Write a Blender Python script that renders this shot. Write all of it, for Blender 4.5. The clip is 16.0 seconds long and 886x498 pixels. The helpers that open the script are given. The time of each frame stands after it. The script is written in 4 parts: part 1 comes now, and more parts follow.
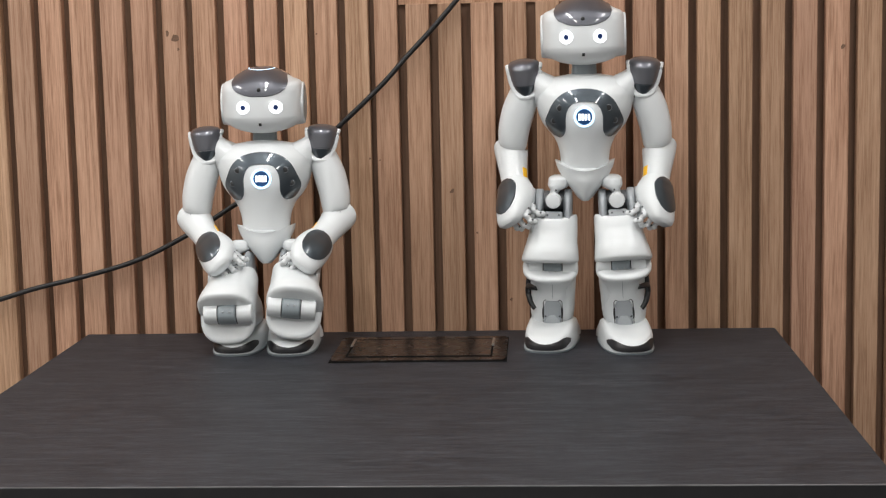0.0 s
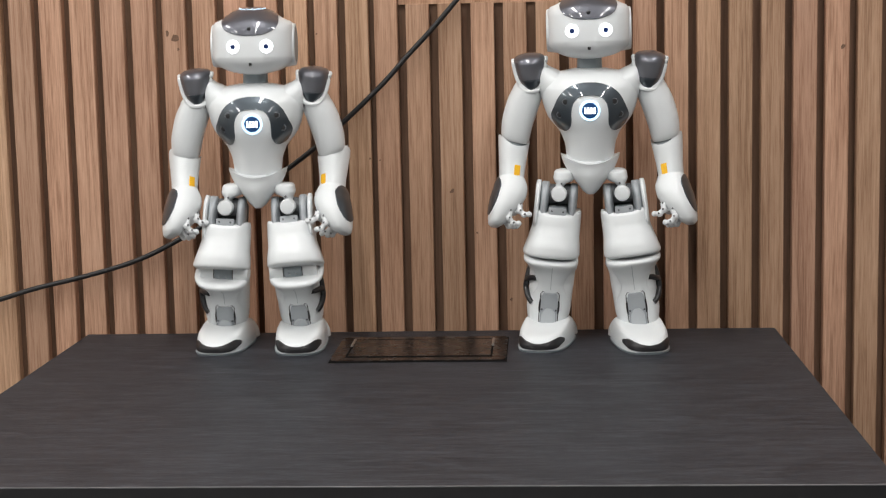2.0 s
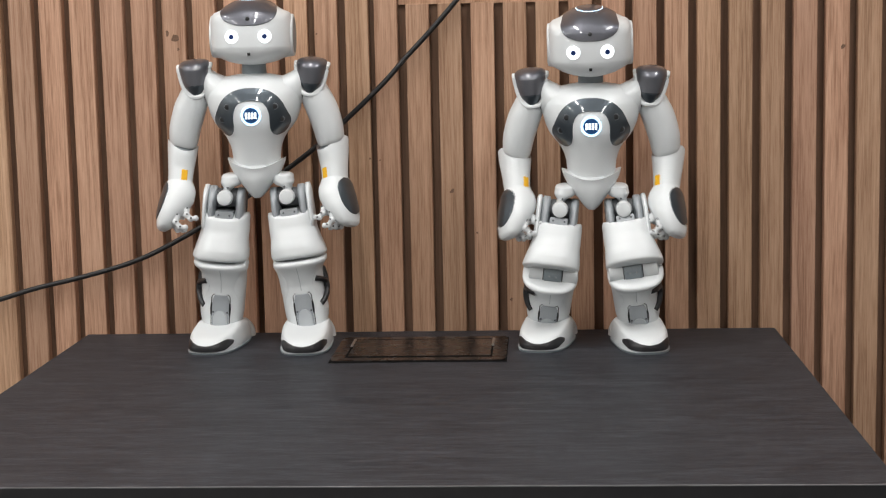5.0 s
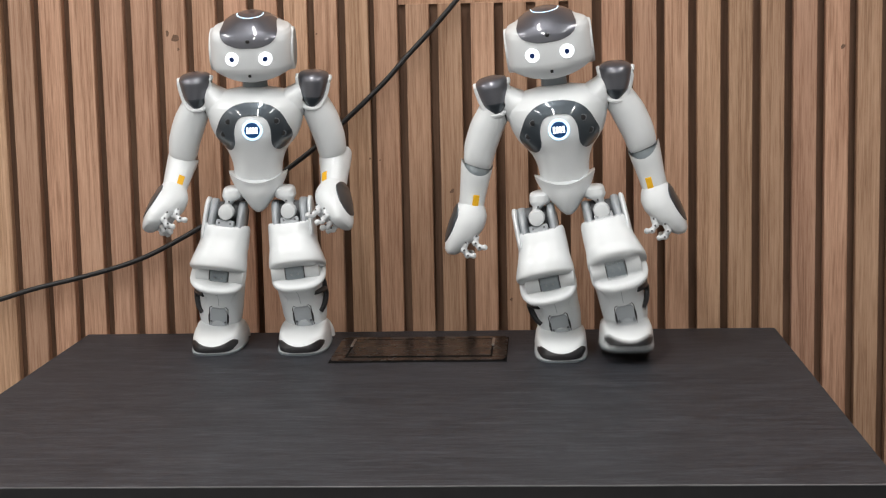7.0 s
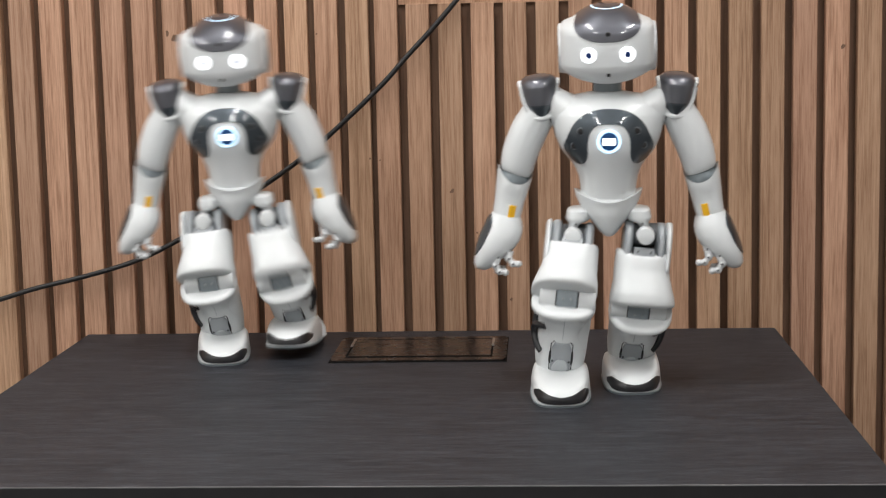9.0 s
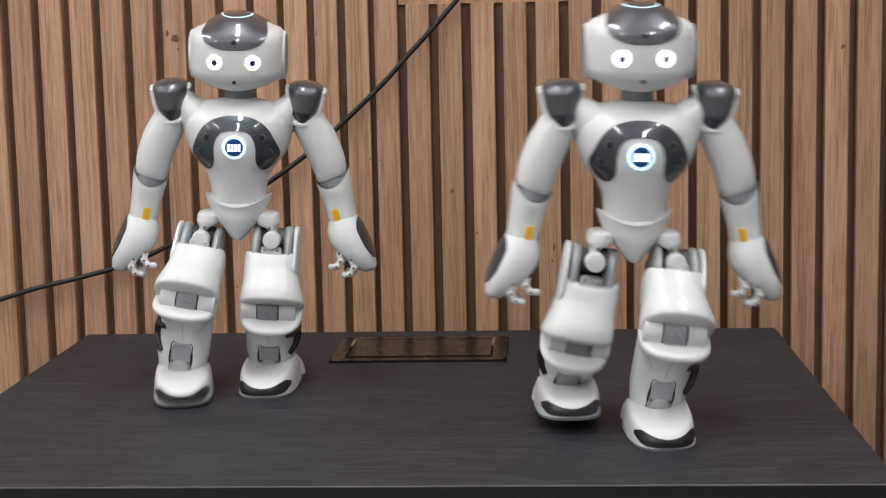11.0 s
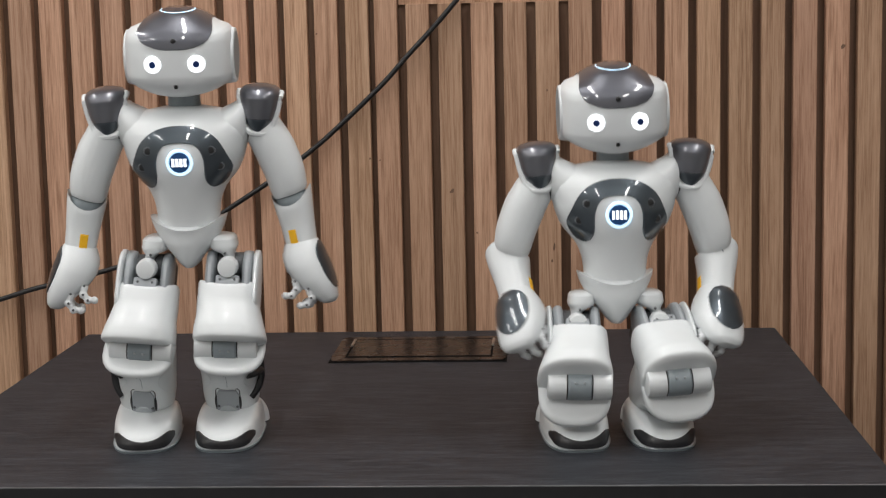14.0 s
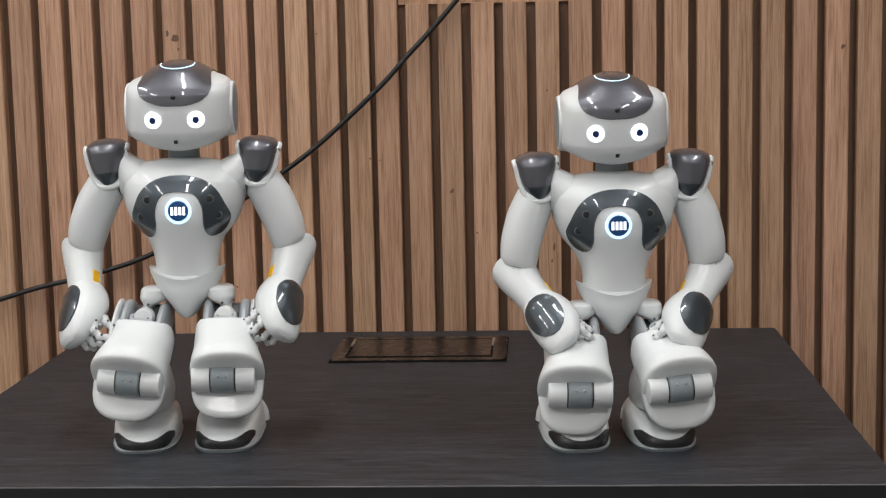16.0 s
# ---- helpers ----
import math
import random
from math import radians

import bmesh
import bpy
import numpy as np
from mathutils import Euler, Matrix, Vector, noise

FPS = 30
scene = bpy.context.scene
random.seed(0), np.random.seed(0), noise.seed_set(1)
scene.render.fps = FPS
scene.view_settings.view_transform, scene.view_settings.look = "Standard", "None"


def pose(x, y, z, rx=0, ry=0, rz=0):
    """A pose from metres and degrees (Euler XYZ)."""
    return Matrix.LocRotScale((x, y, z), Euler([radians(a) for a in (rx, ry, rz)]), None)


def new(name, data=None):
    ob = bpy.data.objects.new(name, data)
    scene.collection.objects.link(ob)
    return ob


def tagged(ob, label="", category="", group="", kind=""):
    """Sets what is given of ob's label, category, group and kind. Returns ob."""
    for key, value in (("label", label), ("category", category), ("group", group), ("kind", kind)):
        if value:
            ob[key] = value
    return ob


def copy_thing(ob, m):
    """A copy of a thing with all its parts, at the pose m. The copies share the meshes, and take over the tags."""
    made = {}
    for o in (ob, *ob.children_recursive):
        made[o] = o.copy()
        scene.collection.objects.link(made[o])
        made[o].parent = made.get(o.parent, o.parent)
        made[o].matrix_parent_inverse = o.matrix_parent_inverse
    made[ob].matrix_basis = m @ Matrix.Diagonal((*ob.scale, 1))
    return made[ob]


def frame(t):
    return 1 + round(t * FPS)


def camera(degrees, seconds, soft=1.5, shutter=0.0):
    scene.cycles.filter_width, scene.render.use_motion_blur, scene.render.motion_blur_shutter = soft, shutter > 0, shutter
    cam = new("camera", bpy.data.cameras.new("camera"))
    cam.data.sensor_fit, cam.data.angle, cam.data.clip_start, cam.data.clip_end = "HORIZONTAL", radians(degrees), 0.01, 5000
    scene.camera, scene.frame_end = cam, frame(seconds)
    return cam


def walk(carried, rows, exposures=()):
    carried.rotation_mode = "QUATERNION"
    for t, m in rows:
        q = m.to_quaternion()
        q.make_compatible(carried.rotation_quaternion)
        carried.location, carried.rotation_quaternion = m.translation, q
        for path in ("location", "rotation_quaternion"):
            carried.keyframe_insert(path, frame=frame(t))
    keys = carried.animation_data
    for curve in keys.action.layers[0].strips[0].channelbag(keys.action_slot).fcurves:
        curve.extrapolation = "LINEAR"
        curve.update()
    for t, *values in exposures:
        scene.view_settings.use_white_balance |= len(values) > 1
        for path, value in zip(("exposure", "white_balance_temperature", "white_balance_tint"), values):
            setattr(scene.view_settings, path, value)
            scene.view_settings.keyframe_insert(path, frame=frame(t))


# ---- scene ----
# ---- camera ----
cam = camera(31.05, 16.0, soft=1.2, shutter=1.5)
CAM_POSE = pose(0.1929, -2.6759, 1.2408, 82.3550, 1.2010, 3.3190)
walk(cam, [(0.0, CAM_POSE), (16.0, CAM_POSE)], [(0.0, 0.0), (9.0, 0.0), (11.3, -0.2), (13.0, -0.3), (16.0, -0.32)])

TABLE = 0.74          # height of the table top
WALL_Y = 0.048        # front face of the wall slats

# ---- world and light ----
world = bpy.data.worlds.new("room_world")
scene.world = world
world.use_nodes = True
world.node_tree.nodes["Background"].inputs[0].default_value = (0.9, 0.95, 1.0, 1)
world.node_tree.nodes["Background"].inputs[1].default_value = 0.05
LIGHT_POWER = 14.5
LIGHT_ROWS = [(x, y) for y in (-1.15, -3.1) for x in (-2.55, -1.38, -0.2, 0.98)]


# ---- materials ----
def material(name, base, rough=0.5, metal=0.0, vary=0.08, size=40.0, bump=0.0, bump_size=600.0, coat=0.0, emit=0.0, spec=0.5):
    m = bpy.data.materials.new(name)
    m.use_nodes = True
    n, l = m.node_tree.nodes, m.node_tree.links
    b = n["Principled BSDF"]
    co = n.new("ShaderNodeTexCoord")
    tx = n.new("ShaderNodeTexNoise")
    tx.inputs["Scale"].default_value = size
    tx.inputs["Detail"].default_value = 6
    l.new(co.outputs["Object"], tx.inputs["Vector"])
    mix = n.new("ShaderNodeMix")
    mix.data_type = "RGBA"
    mix.inputs["A"].default_value = (*[c * (1 - vary) for c in base], 1)
    mix.inputs["B"].default_value = (*[min(1, c * (1 + vary)) for c in base], 1)
    l.new(tx.outputs["Fac"], mix.inputs["Factor"])
    l.new(mix.outputs["Result"], b.inputs["Base Color"])
    rr = n.new("ShaderNodeMapRange")
    rr.inputs["To Min"].default_value = max(0.02, rough - 0.06)
    rr.inputs["To Max"].default_value = min(1, rough + 0.06)
    l.new(tx.outputs["Fac"], rr.inputs["Value"])
    l.new(rr.outputs["Result"], b.inputs["Roughness"])
    b.inputs["Metallic"].default_value = metal
    b.inputs["Specular IOR Level"].default_value = spec
    b.inputs["Coat Weight"].default_value = coat
    b.inputs["Coat Roughness"].default_value = 0.025
    if emit:
        b.inputs["Emission Color"].default_value = (*base, 1)
        b.inputs["Emission Strength"].default_value = emit
    if bump:
        t2 = n.new("ShaderNodeTexNoise")
        t2.inputs["Scale"].default_value = bump_size
        t2.inputs["Detail"].default_value = 4
        l.new(co.outputs["Object"], t2.inputs["Vector"])
        bp = n.new("ShaderNodeBump")
        bp.inputs["Strength"].default_value = bump
        bp.inputs["Distance"].default_value = 0.001
        l.new(t2.outputs["Fac"], bp.inputs["Height"])
        l.new(bp.outputs["Normal"], b.inputs["Normal"])
    return m


def wood(name, tones, stretch, scale, rough, bump, per_piece, contrast=1.0, spec=0.4):
    """Grained wood: stretched noise for fibres, broad bands for tone, a shift for every piece."""
    m = bpy.data.materials.new(name)
    m.use_nodes = True
    n, l = m.node_tree.nodes, m.node_tree.links
    b = n["Principled BSDF"]
    co = n.new("ShaderNodeTexCoord")
    info = n.new("ShaderNodeObjectInfo")
    off = n.new("ShaderNodeVectorMath")
    off.operation = "MULTIPLY_ADD"
    comb = n.new("ShaderNodeCombineXYZ")
    for i in range(3):
        l.new(info.outputs["Random"], comb.inputs[i])
    off.inputs[1].default_value = (17.0 * per_piece, 9.0 * per_piece, 31.0 * per_piece)
    l.new(comb.outputs[0], off.inputs[0])
    l.new(co.outputs["Object"], off.inputs[2])
    mp = n.new("ShaderNodeMapping")
    mp.inputs["Scale"].default_value = stretch
    l.new(off.outputs[0], mp.inputs["Vector"])
    fine = n.new("ShaderNodeTexNoise")
    fine.inputs["Scale"].default_value = scale
    fine.inputs["Detail"].default_value = 8
    fine.inputs["Roughness"].default_value = 0.65
    l.new(mp.outputs[0], fine.inputs["Vector"])
    broad = n.new("ShaderNodeTexNoise")
    broad.inputs["Scale"].default_value = scale * 0.16
    broad.inputs["Detail"].default_value = 4
    broad.inputs["Distortion"].default_value = 1.2
    l.new(mp.outputs[0], broad.inputs["Vector"])
    add = n.new("ShaderNodeMath")
    add.operation = "MULTIPLY_ADD"
    add.inputs[1].default_value = 0.55
    l.new(fine.outputs["Fac"], add.inputs[0])
    half = n.new("ShaderNodeMath")
    half.operation = "MULTIPLY"
    half.inputs[1].default_value = 0.45
    l.new(broad.outputs["Fac"], half.inputs[0])
    l.new(half.outputs[0], add.inputs[2])
    ramp = n.new("ShaderNodeValToRGB")
    e = ramp.color_ramp.elements
    e[0].position, e[1].position = 0.5 - 0.17 / contrast, 0.5 + 0.17 / contrast
    e[0].color, e[1].color = (*tones[0], 1), (*tones[2], 1)
    mid = e.new(0.5)
    mid.color = (*tones[1], 1)
    l.new(add.outputs[0], ramp.inputs[0])
    hsv = n.new("ShaderNodeHueSaturation")
    mr = n.new("ShaderNodeMapRange")
    mr.inputs["To Min"].default_value = 1 - 0.16 * per_piece
    mr.inputs["To Max"].default_value = 1 + 0.16 * per_piece
    l.new(info.outputs["Random"], mr.inputs["Value"])
    l.new(mr.outputs["Result"], hsv.inputs["Value"])
    # every piece leans a little to pink or to yellow
    spin = n.new("ShaderNodeMath")
    spin.operation = "MULTIPLY"
    spin.inputs[1].default_value = 7.31
    frac = n.new("ShaderNodeMath")
    frac.operation = "FRACT"
    hue = n.new("ShaderNodeMapRange")
    hue.inputs["To Min"].default_value = 0.5 - 0.006 * per_piece
    hue.inputs["To Max"].default_value = 0.5 + 0.006 * per_piece
    l.new(info.outputs["Random"], spin.inputs[0])
    l.new(spin.outputs[0], frac.inputs[0])
    l.new(frac.outputs[0], hue.inputs["Value"])
    l.new(hue.outputs["Result"], hsv.inputs["Hue"])
    l.new(ramp.outputs[0], hsv.inputs["Color"])
    out = hsv.outputs[0]
    l.new(out, b.inputs["Base Color"])
    b.inputs["Roughness"].default_value = rough
    b.inputs["Specular IOR Level"].default_value = spec
    bp = n.new("ShaderNodeBump")
    bp.inputs["Strength"].default_value = bump
    bp.inputs["Distance"].default_value = 0.0006
    l.new(fine.outputs["Fac"], bp.inputs["Height"])
    l.new(bp.outputs["Normal"], b.inputs["Normal"])
    return m


OAK = wood("oak_slat", ((0.285, 0.155, 0.092), (0.435, 0.256, 0.162), (0.535, 0.338, 0.226)), (1, 1, 0.03), 560, 0.6, 0.9, 1.0, 1.5)
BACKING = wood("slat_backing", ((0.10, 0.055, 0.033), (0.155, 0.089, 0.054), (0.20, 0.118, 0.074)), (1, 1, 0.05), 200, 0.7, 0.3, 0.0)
LAMINATE = wood("black_ash_laminate", ((0.0125, 0.0136, 0.0172), (0.0255, 0.0275, 0.0335), (0.056, 0.0600, 0.0705)), (0.09, 1, 1), 900, 0.50, 0.8, 0.0, 1.75, 0.25)
EDGE = material("table_edge_band", (0.009, 0.009, 0.010), 0.45, 0, 0.2, 60)
EDGE_PALE = material("worn_edge_line", (0.11, 0.11, 0.115), 0.45, 0, 0.8, 18)
WHITE = material("white_plastic", (0.71, 0.74, 0.75), 0.36, 0, 0.025, 30, 0.05, 900, 0.2)
WHITE_MATT = material("white_matt_plastic", (0.66, 0.68, 0.69), 0.5, 0, 0.03, 40, 0.05, 800)
GREY = material("grey_plastic", (0.26, 0.30, 0.32), 0.42, 0, 0.05, 60, 0.08, 800)
BRACKET = material("silver_grey_plastic", (0.34, 0.365, 0.385), 0.4, 0.1, 0.05, 60, 0.08, 800)
PALE_GREY = material("pale_grey_plastic", (0.46, 0.49, 0.51), 0.4, 0.1, 0.05, 60, 0.08, 800)
DARK_GREY = material("dark_grey_mechanism", (0.09, 0.095, 0.10), 0.5, 0, 0.15, 90, 0.1, 700)
SHELL = material("glossy_charcoal_shell", (0.115, 0.119, 0.138), 0.38, 0.65, 0.10, 25, 0.0, 1, 1.0)
SHELL_DARK = material("dark_slate_shell", (0.062, 0.078, 0.092), 0.34, 0.6, 0.10, 25, 0.0, 1, 1.0)
PAD = material("smoked_black_pad", (0.016, 0.016, 0.018), 0.38, 0, 0.1, 40, 0.04, 900, 0.15)
GREY_RING = material("smoked_grey_ring", (0.12, 0.135, 0.15), 0.3, 0.3, 0.1, 60)
BLACK = material("black_plastic", (0.012, 0.012, 0.013), 0.35, 0, 0.1, 60)
LED = material("white_led_ring", (0.95, 0.98, 1.0), 0.4, 0, 0.0, 10, emit=1.6)
LED_BLUE = material("pale_blue_led_ring", (0.55, 0.80, 1.0), 0.4, 0, 0.0, 10, emit=1.5)
NAVY = material("navy_blue_lens", (0.012, 0.035, 0.14), 0.25, 0, 0.1, 60)
BLUE = material("blue_button", (0.01, 0.07, 0.22), 0.35, 0, 0.08, 90)
TAPE = material("yellow_tape", (0.85, 0.46, 0.01), 0.5, 0, 0.12, 120, 0.15, 500)
KNOT = material("dark_knot_wood", (0.16, 0.092, 0.057), 0.8, 0, 0.6, 350, 0.6, 500)
# near-black colour for the shade round the table outlet's lid and frame
GAP_SHADE = material("matt_black_rubber", (0.0035, 0.0035, 0.0035), 0.9, 0, 0.2, 80, spec=0.1)
CABLE = material("black_rubber_cable", (0.010, 0.010, 0.011), 0.45, 0, 0.1, 60)
FLAP = material("black_anodised_metal", (0.013, 0.011, 0.0105), 0.27, 0.0, 0.12, 30, 0.03, 900, spec=0.36)
CHROME = material("polished_metal", (0.85, 0.85, 0.85), 0.3, 1.0, 0.05, 40)
PLASTER = material("white_plaster", (0.74, 0.73, 0.70), 0.8, 0, 0.03, 5, 0.1, 200)
CARPET = material("grey_carpet", (0.16, 0.16, 0.17), 0.95, 0, 0.2, 150, 0.4, 600)
CEILING = material("white_ceiling", (0.8, 0.8, 0.78), 0.9, 0, 0.03, 8, 0.1, 300)
DIFFUSER = material("lit_diffuser", (1.0, 0.97, 0.92), 0.5, 0, 0.0, 10, emit=9.0)
LAMP_BODY = material("white_lamp_body", (0.75, 0.75, 0.75), 0.5)


# ---- mesh helpers ----
def mesh_of(bm, name, mat, smooth=True):
    bmesh.ops.recalc_face_normals(bm, faces=bm.faces)
    me = bpy.data.meshes.new(name)
    bm.to_mesh(me)
    bm.free()
    me.materials.append(mat)
    if smooth:
        for f in me.polygons:
            f.use_smooth = True
        me.set_sharp_from_angle(angle=radians(38))
    return me


def part(name, bm, mat, parent=None, label="", at=None, smooth=True):
    ob = new(name, mesh_of(bm, name, mat, smooth))
    if parent is not None:
        ob.parent = parent
    if at is not None:
        ob.matrix_basis = at
    return tagged(ob, label)


def box(bm, x0, x1, y0, y1, z0, z1, bevel=0.0, seg=2):
    made = bmesh.ops.create_cube(bm, size=1)
    for v in made["verts"]:
        v.co = Vector(((x0 + x1) / 2 + v.co.x * (x1 - x0), (y0 + y1) / 2 + v.co.y * (y1 - y0), (z0 + z1) / 2 + v.co.z * (z1 - z0)))
    if bevel:
        es = list({e for v in made["verts"] for e in v.link_edges})
        bmesh.ops.bevel(bm, geom=es, offset=bevel, segments=seg, affect="EDGES", profile=0.6)
    return bm


def cyl(bm, a, b, r, r2=None, n=18, bevel=0.0):
    a, b = Vector(a), Vector(b)
    m = Matrix.Translation((a + b) / 2) @ (b - a).to_track_quat("Z", "Y").to_matrix().to_4x4()
    made = bmesh.ops.create_cone(bm, cap_ends=True, segments=n, radius1=r, radius2=r if r2 is None else r2, depth=(b - a).length, matrix=m)
    if bevel:
        es = [e for e in {e for v in made["verts"] for e in v.link_edges} if any(len(f.verts) > 4 for f in e.link_faces)]
        bmesh.ops.bevel(bm, geom=es, offset=bevel, segments=2, affect="EDGES", profile=0.6)
    return bm


def ball(bm, c, rx, ry=None, rz=None, u=16, v=10):
    made = bmesh.ops.create_uvsphere(bm, u_segments=u, v_segments=v, radius=1)
    for w in made["verts"]:
        w.co = Vector((c[0] + w.co.x * rx, c[1] + w.co.y * (ry or rx), c[2] + w.co.z * (rz or rx)))
    return bm


def tube(bm, pts, r, n=8, closed=False):
    pts = [Vector(q) for q in pts]
    rings = []
    up = Vector((0.31, 0.17, 0.93))
    for i, q in enumerate(pts):
        t = (pts[(i + 1) % len(pts)] - pts[i - 1]) if closed else (pts[min(i + 1, len(pts) - 1)] - pts[max(i - 1, 0)])
        t.normalize()
        a = t.cross(up).normalized()
        c = t.cross(a)
        rings.append([bm.verts.new(q + r * (a * math.cos(2 * math.pi * k / n) + c * math.sin(2 * math.pi * k / n))) for k in range(n)])
    for i in range(len(rings) if closed else len(rings) - 1):
        for k in range(n):
            j = (i + 1) % len(rings)
            bm.faces.new((rings[i][k], rings[i][(k + 1) % n], rings[j][(k + 1) % n], rings[j][k]))
    if not closed:
        bm.faces.new(rings[0])
        bm.faces.new(rings[-1])
    return bm


def glide(keys, z):
    """Smooth interpolation in rows sorted by their first value."""
    k = keys
    if z <= k[0][0]:
        return k[0][1:]
    if z >= k[-1][0]:
        return k[-1][1:]
    i = next(j for j in range(len(k) - 1) if k[j + 1][0] >= z)
    p0, p1, p2, p3 = k[max(i - 1, 0)], k[i], k[i + 1], k[min(i + 2, len(k) - 1)]
    h = p2[0] - p1[0]
    s = (z - p1[0]) / h
    out = []
    for c in range(1, len(p1)):
        d = (p2[c] - p1[c]) / h
        d0 = (p1[c] - p0[c]) / (p1[0] - p0[0]) if p0 is not p1 else d
        d1 = (p3[c] - p2[c]) / (p3[0] - p2[0]) if p3 is not p2 else d
        m1 = 0 if d0 * d <= 0 else 2 * d0 * d / (d0 + d)
        m2 = 0 if d1 * d <= 0 else 2 * d1 * d / (d1 + d)
        out.append((2 * s**3 - 3 * s**2 + 1) * p1[c] + (s**3 - 2 * s**2 + s) * h * m1 + (3 * s**2 - 2 * s**3) * p2[c] + (s**3 - s**2) * h * m2)
    return out


class Form:
    """A rounded body from rows (z, cx, cy, half width, front depth, back depth, squareness)."""

    def __init__(self, rows):
        self.rows = sorted(rows)
        self.z0, self.z1 = self.rows[0][0], self.rows[-1][0]

    def ring(self, z, n):
        cx, cy, w, f, b, e = glide(self.rows, z)
        out = []
        for k in range(n):
            a = 2 * math.pi * k / n
            c, s = math.cos(a), math.sin(a)
            x = math.copysign(abs(c) ** (2 / e), c) * w
            y = math.copysign(abs(s) ** (2 / e), s) * (b if s > 0 else f)
            out.append(Vector((cx + x, cy + y, z)))
        return out

    def mesh(self, n=28, levels=16, bm=None, cap=(True, True), z_of=None):
        bm = bm or bmesh.new()
        zs = sorted(set([self.z0 + (self.z1 - self.z0) * i / levels for i in range(levels + 1)] + [r[0] for r in self.rows]))
        rings = []
        for z in zs:
            ring = self.ring(z, n)
            if z_of:
                ring = [z_of(q) for q in ring]
            rings.append([bm.verts.new(q) for q in ring])
        for i in range(len(rings) - 1):
            for k in range(n):
                bm.faces.new((rings[i][k], rings[i][(k + 1) % n], rings[i + 1][(k + 1) % n], rings[i + 1][k]))
        if cap[0]:
            bm.faces.new(rings[0])
        if cap[1]:
            bm.faces.new(rings[-1])
        return bm

    def inside(self, q):
        if q.z < self.z0 or q.z > self.z1:
            return False
        cx, cy, w, f, b, e = glide(self.rows, q.z)
        dy = q.y - cy
        return abs((q.x - cx) / w) ** e + abs(dy / (b if dy > 0 else f)) ** e < 1

    def surface(self, o, d, far=0.2):
        o, d = Vector(o), Vector(d).normalized()
        a, b = 0.0, far
        for _ in range(26):
            m = (a + b) / 2
            if self.inside(o + d * m):
                a = m
            else:
                b = m
        return o + d * a

    def front(self, x, z):
        cx, cy, w, f, b, e = glide(self.rows, z)
        t = min(0.999, abs((x - cx) / w))
        return Vector((x, cy - f * (1 - t**e) ** (1 / e), z))

    def side(self, y, z, s):
        cx, cy, w, f, b, e = glide(self.rows, z)
        dy = y - cy
        t = min(0.999, abs(dy / (b if dy > 0 else f)))
        return Vector((cx + s * w * (1 - t**e) ** (1 / e), y, z))


def patch(points, lift, bm=None, core=None):
    """A thin raised shell over a grid of points, lifted away from the body's core; its border dips back into the body."""
    bm = bm or bmesh.new()
    nu, nv = len(points), len(points[0])
    vs = []
    for i in range(nu):
        row = []
        for j in range(nv):
            q = points[i][j]
            edge = i in (0, nu - 1) or j in (0, nv - 1)
            row.append(bm.verts.new(q + (q - core(q)).normalized() * (-0.0008 if edge else lift)))
        vs.append(row)
    # pull the second rows close to the border, so that the shell has a firm edge
    for i in range(nu):
        for j, k in ((1, 0), (nv - 2, nv - 1)):
            if 0 < i < nu - 1:
                d = points[i][k] - points[i][j]
                vs[i][j].co += d * 0.72
    for j in range(1, nv - 1):
        for i, k in ((1, 0), (nu - 2, nu - 1)):
            d = points[k][j] - points[i][j]
            vs[i][j].co += d * 0.72
    for i in range(nu - 1):
        for j in range(nv - 1):
            bm.faces.new((vs[i][j], vs[i + 1][j], vs[i + 1][j + 1], vs[i][j + 1]))
    return bm


def disc_on(form, x, z, rx, rz, lift, rings=4, n=22, inner=0.0):
    """A round plate that follows the front of a form."""
    radii = [inner + (0.95 - inner) * i / (rings - 1) for i in range(rings)] + [1.0]
    pts = [[form.front(x + rx * r * math.cos(2 * math.pi * k / n), z + rz * r * math.sin(2 * math.pi * k / n)) for k in range(n + 1)] for r in radii]
    bm = bmesh.new()
    rows = []
    for i, ring in enumerate(pts):
        rows.append([bm.verts.new(q + Vector((0, -(lift if 0 < i < rings or (i == 0 and not inner) else -0.001), 0))) for q in ring[:-1]])
    for i in range(rings):
        for k in range(n):
            bm.faces.new((rows[i][k], rows[i][(k + 1) % n], rows[i + 1][(k + 1) % n], rows[i + 1][k]))
    bmesh.ops.remove_doubles(bm, verts=bm.verts, dist=1e-6)
    return bm


# ---- room ----
def room():
    def slab(name, x0, x1, y0, y1, z0, z1, mat, label, category):
        bm = box(bmesh.new(), x0, x1, y0, y1, z0, z1)
        return tagged(part(name, bm, mat, smooth=False), label, category, kind="structure")

    slab("floor", -3.2, 3.2, -5.2, 0.3, -0.1, 0.0, CARPET, "plain grey carpet floor of the room", "floor")
    slab("ceiling", -3.2, 3.2, -5.2, 0.3, 2.7, 2.8, CEILING, "plain white ceiling of the room", "ceiling")
    slab("wall_west", -3.3, -3.2, -5.2, 0.3, 0.0, 2.7, PLASTER, "plain white plastered side wall", "wall")
    slab("wall_east", 3.2, 3.3, -5.2, 0.3, 0.0, 2.7, PLASTER, "plain white plastered side wall", "wall")
    slab("wall_south", -3.2, 3.2, -5.3, -5.2, 0.0, 2.7, PLASTER, "plain white plastered rear wall", "wall")


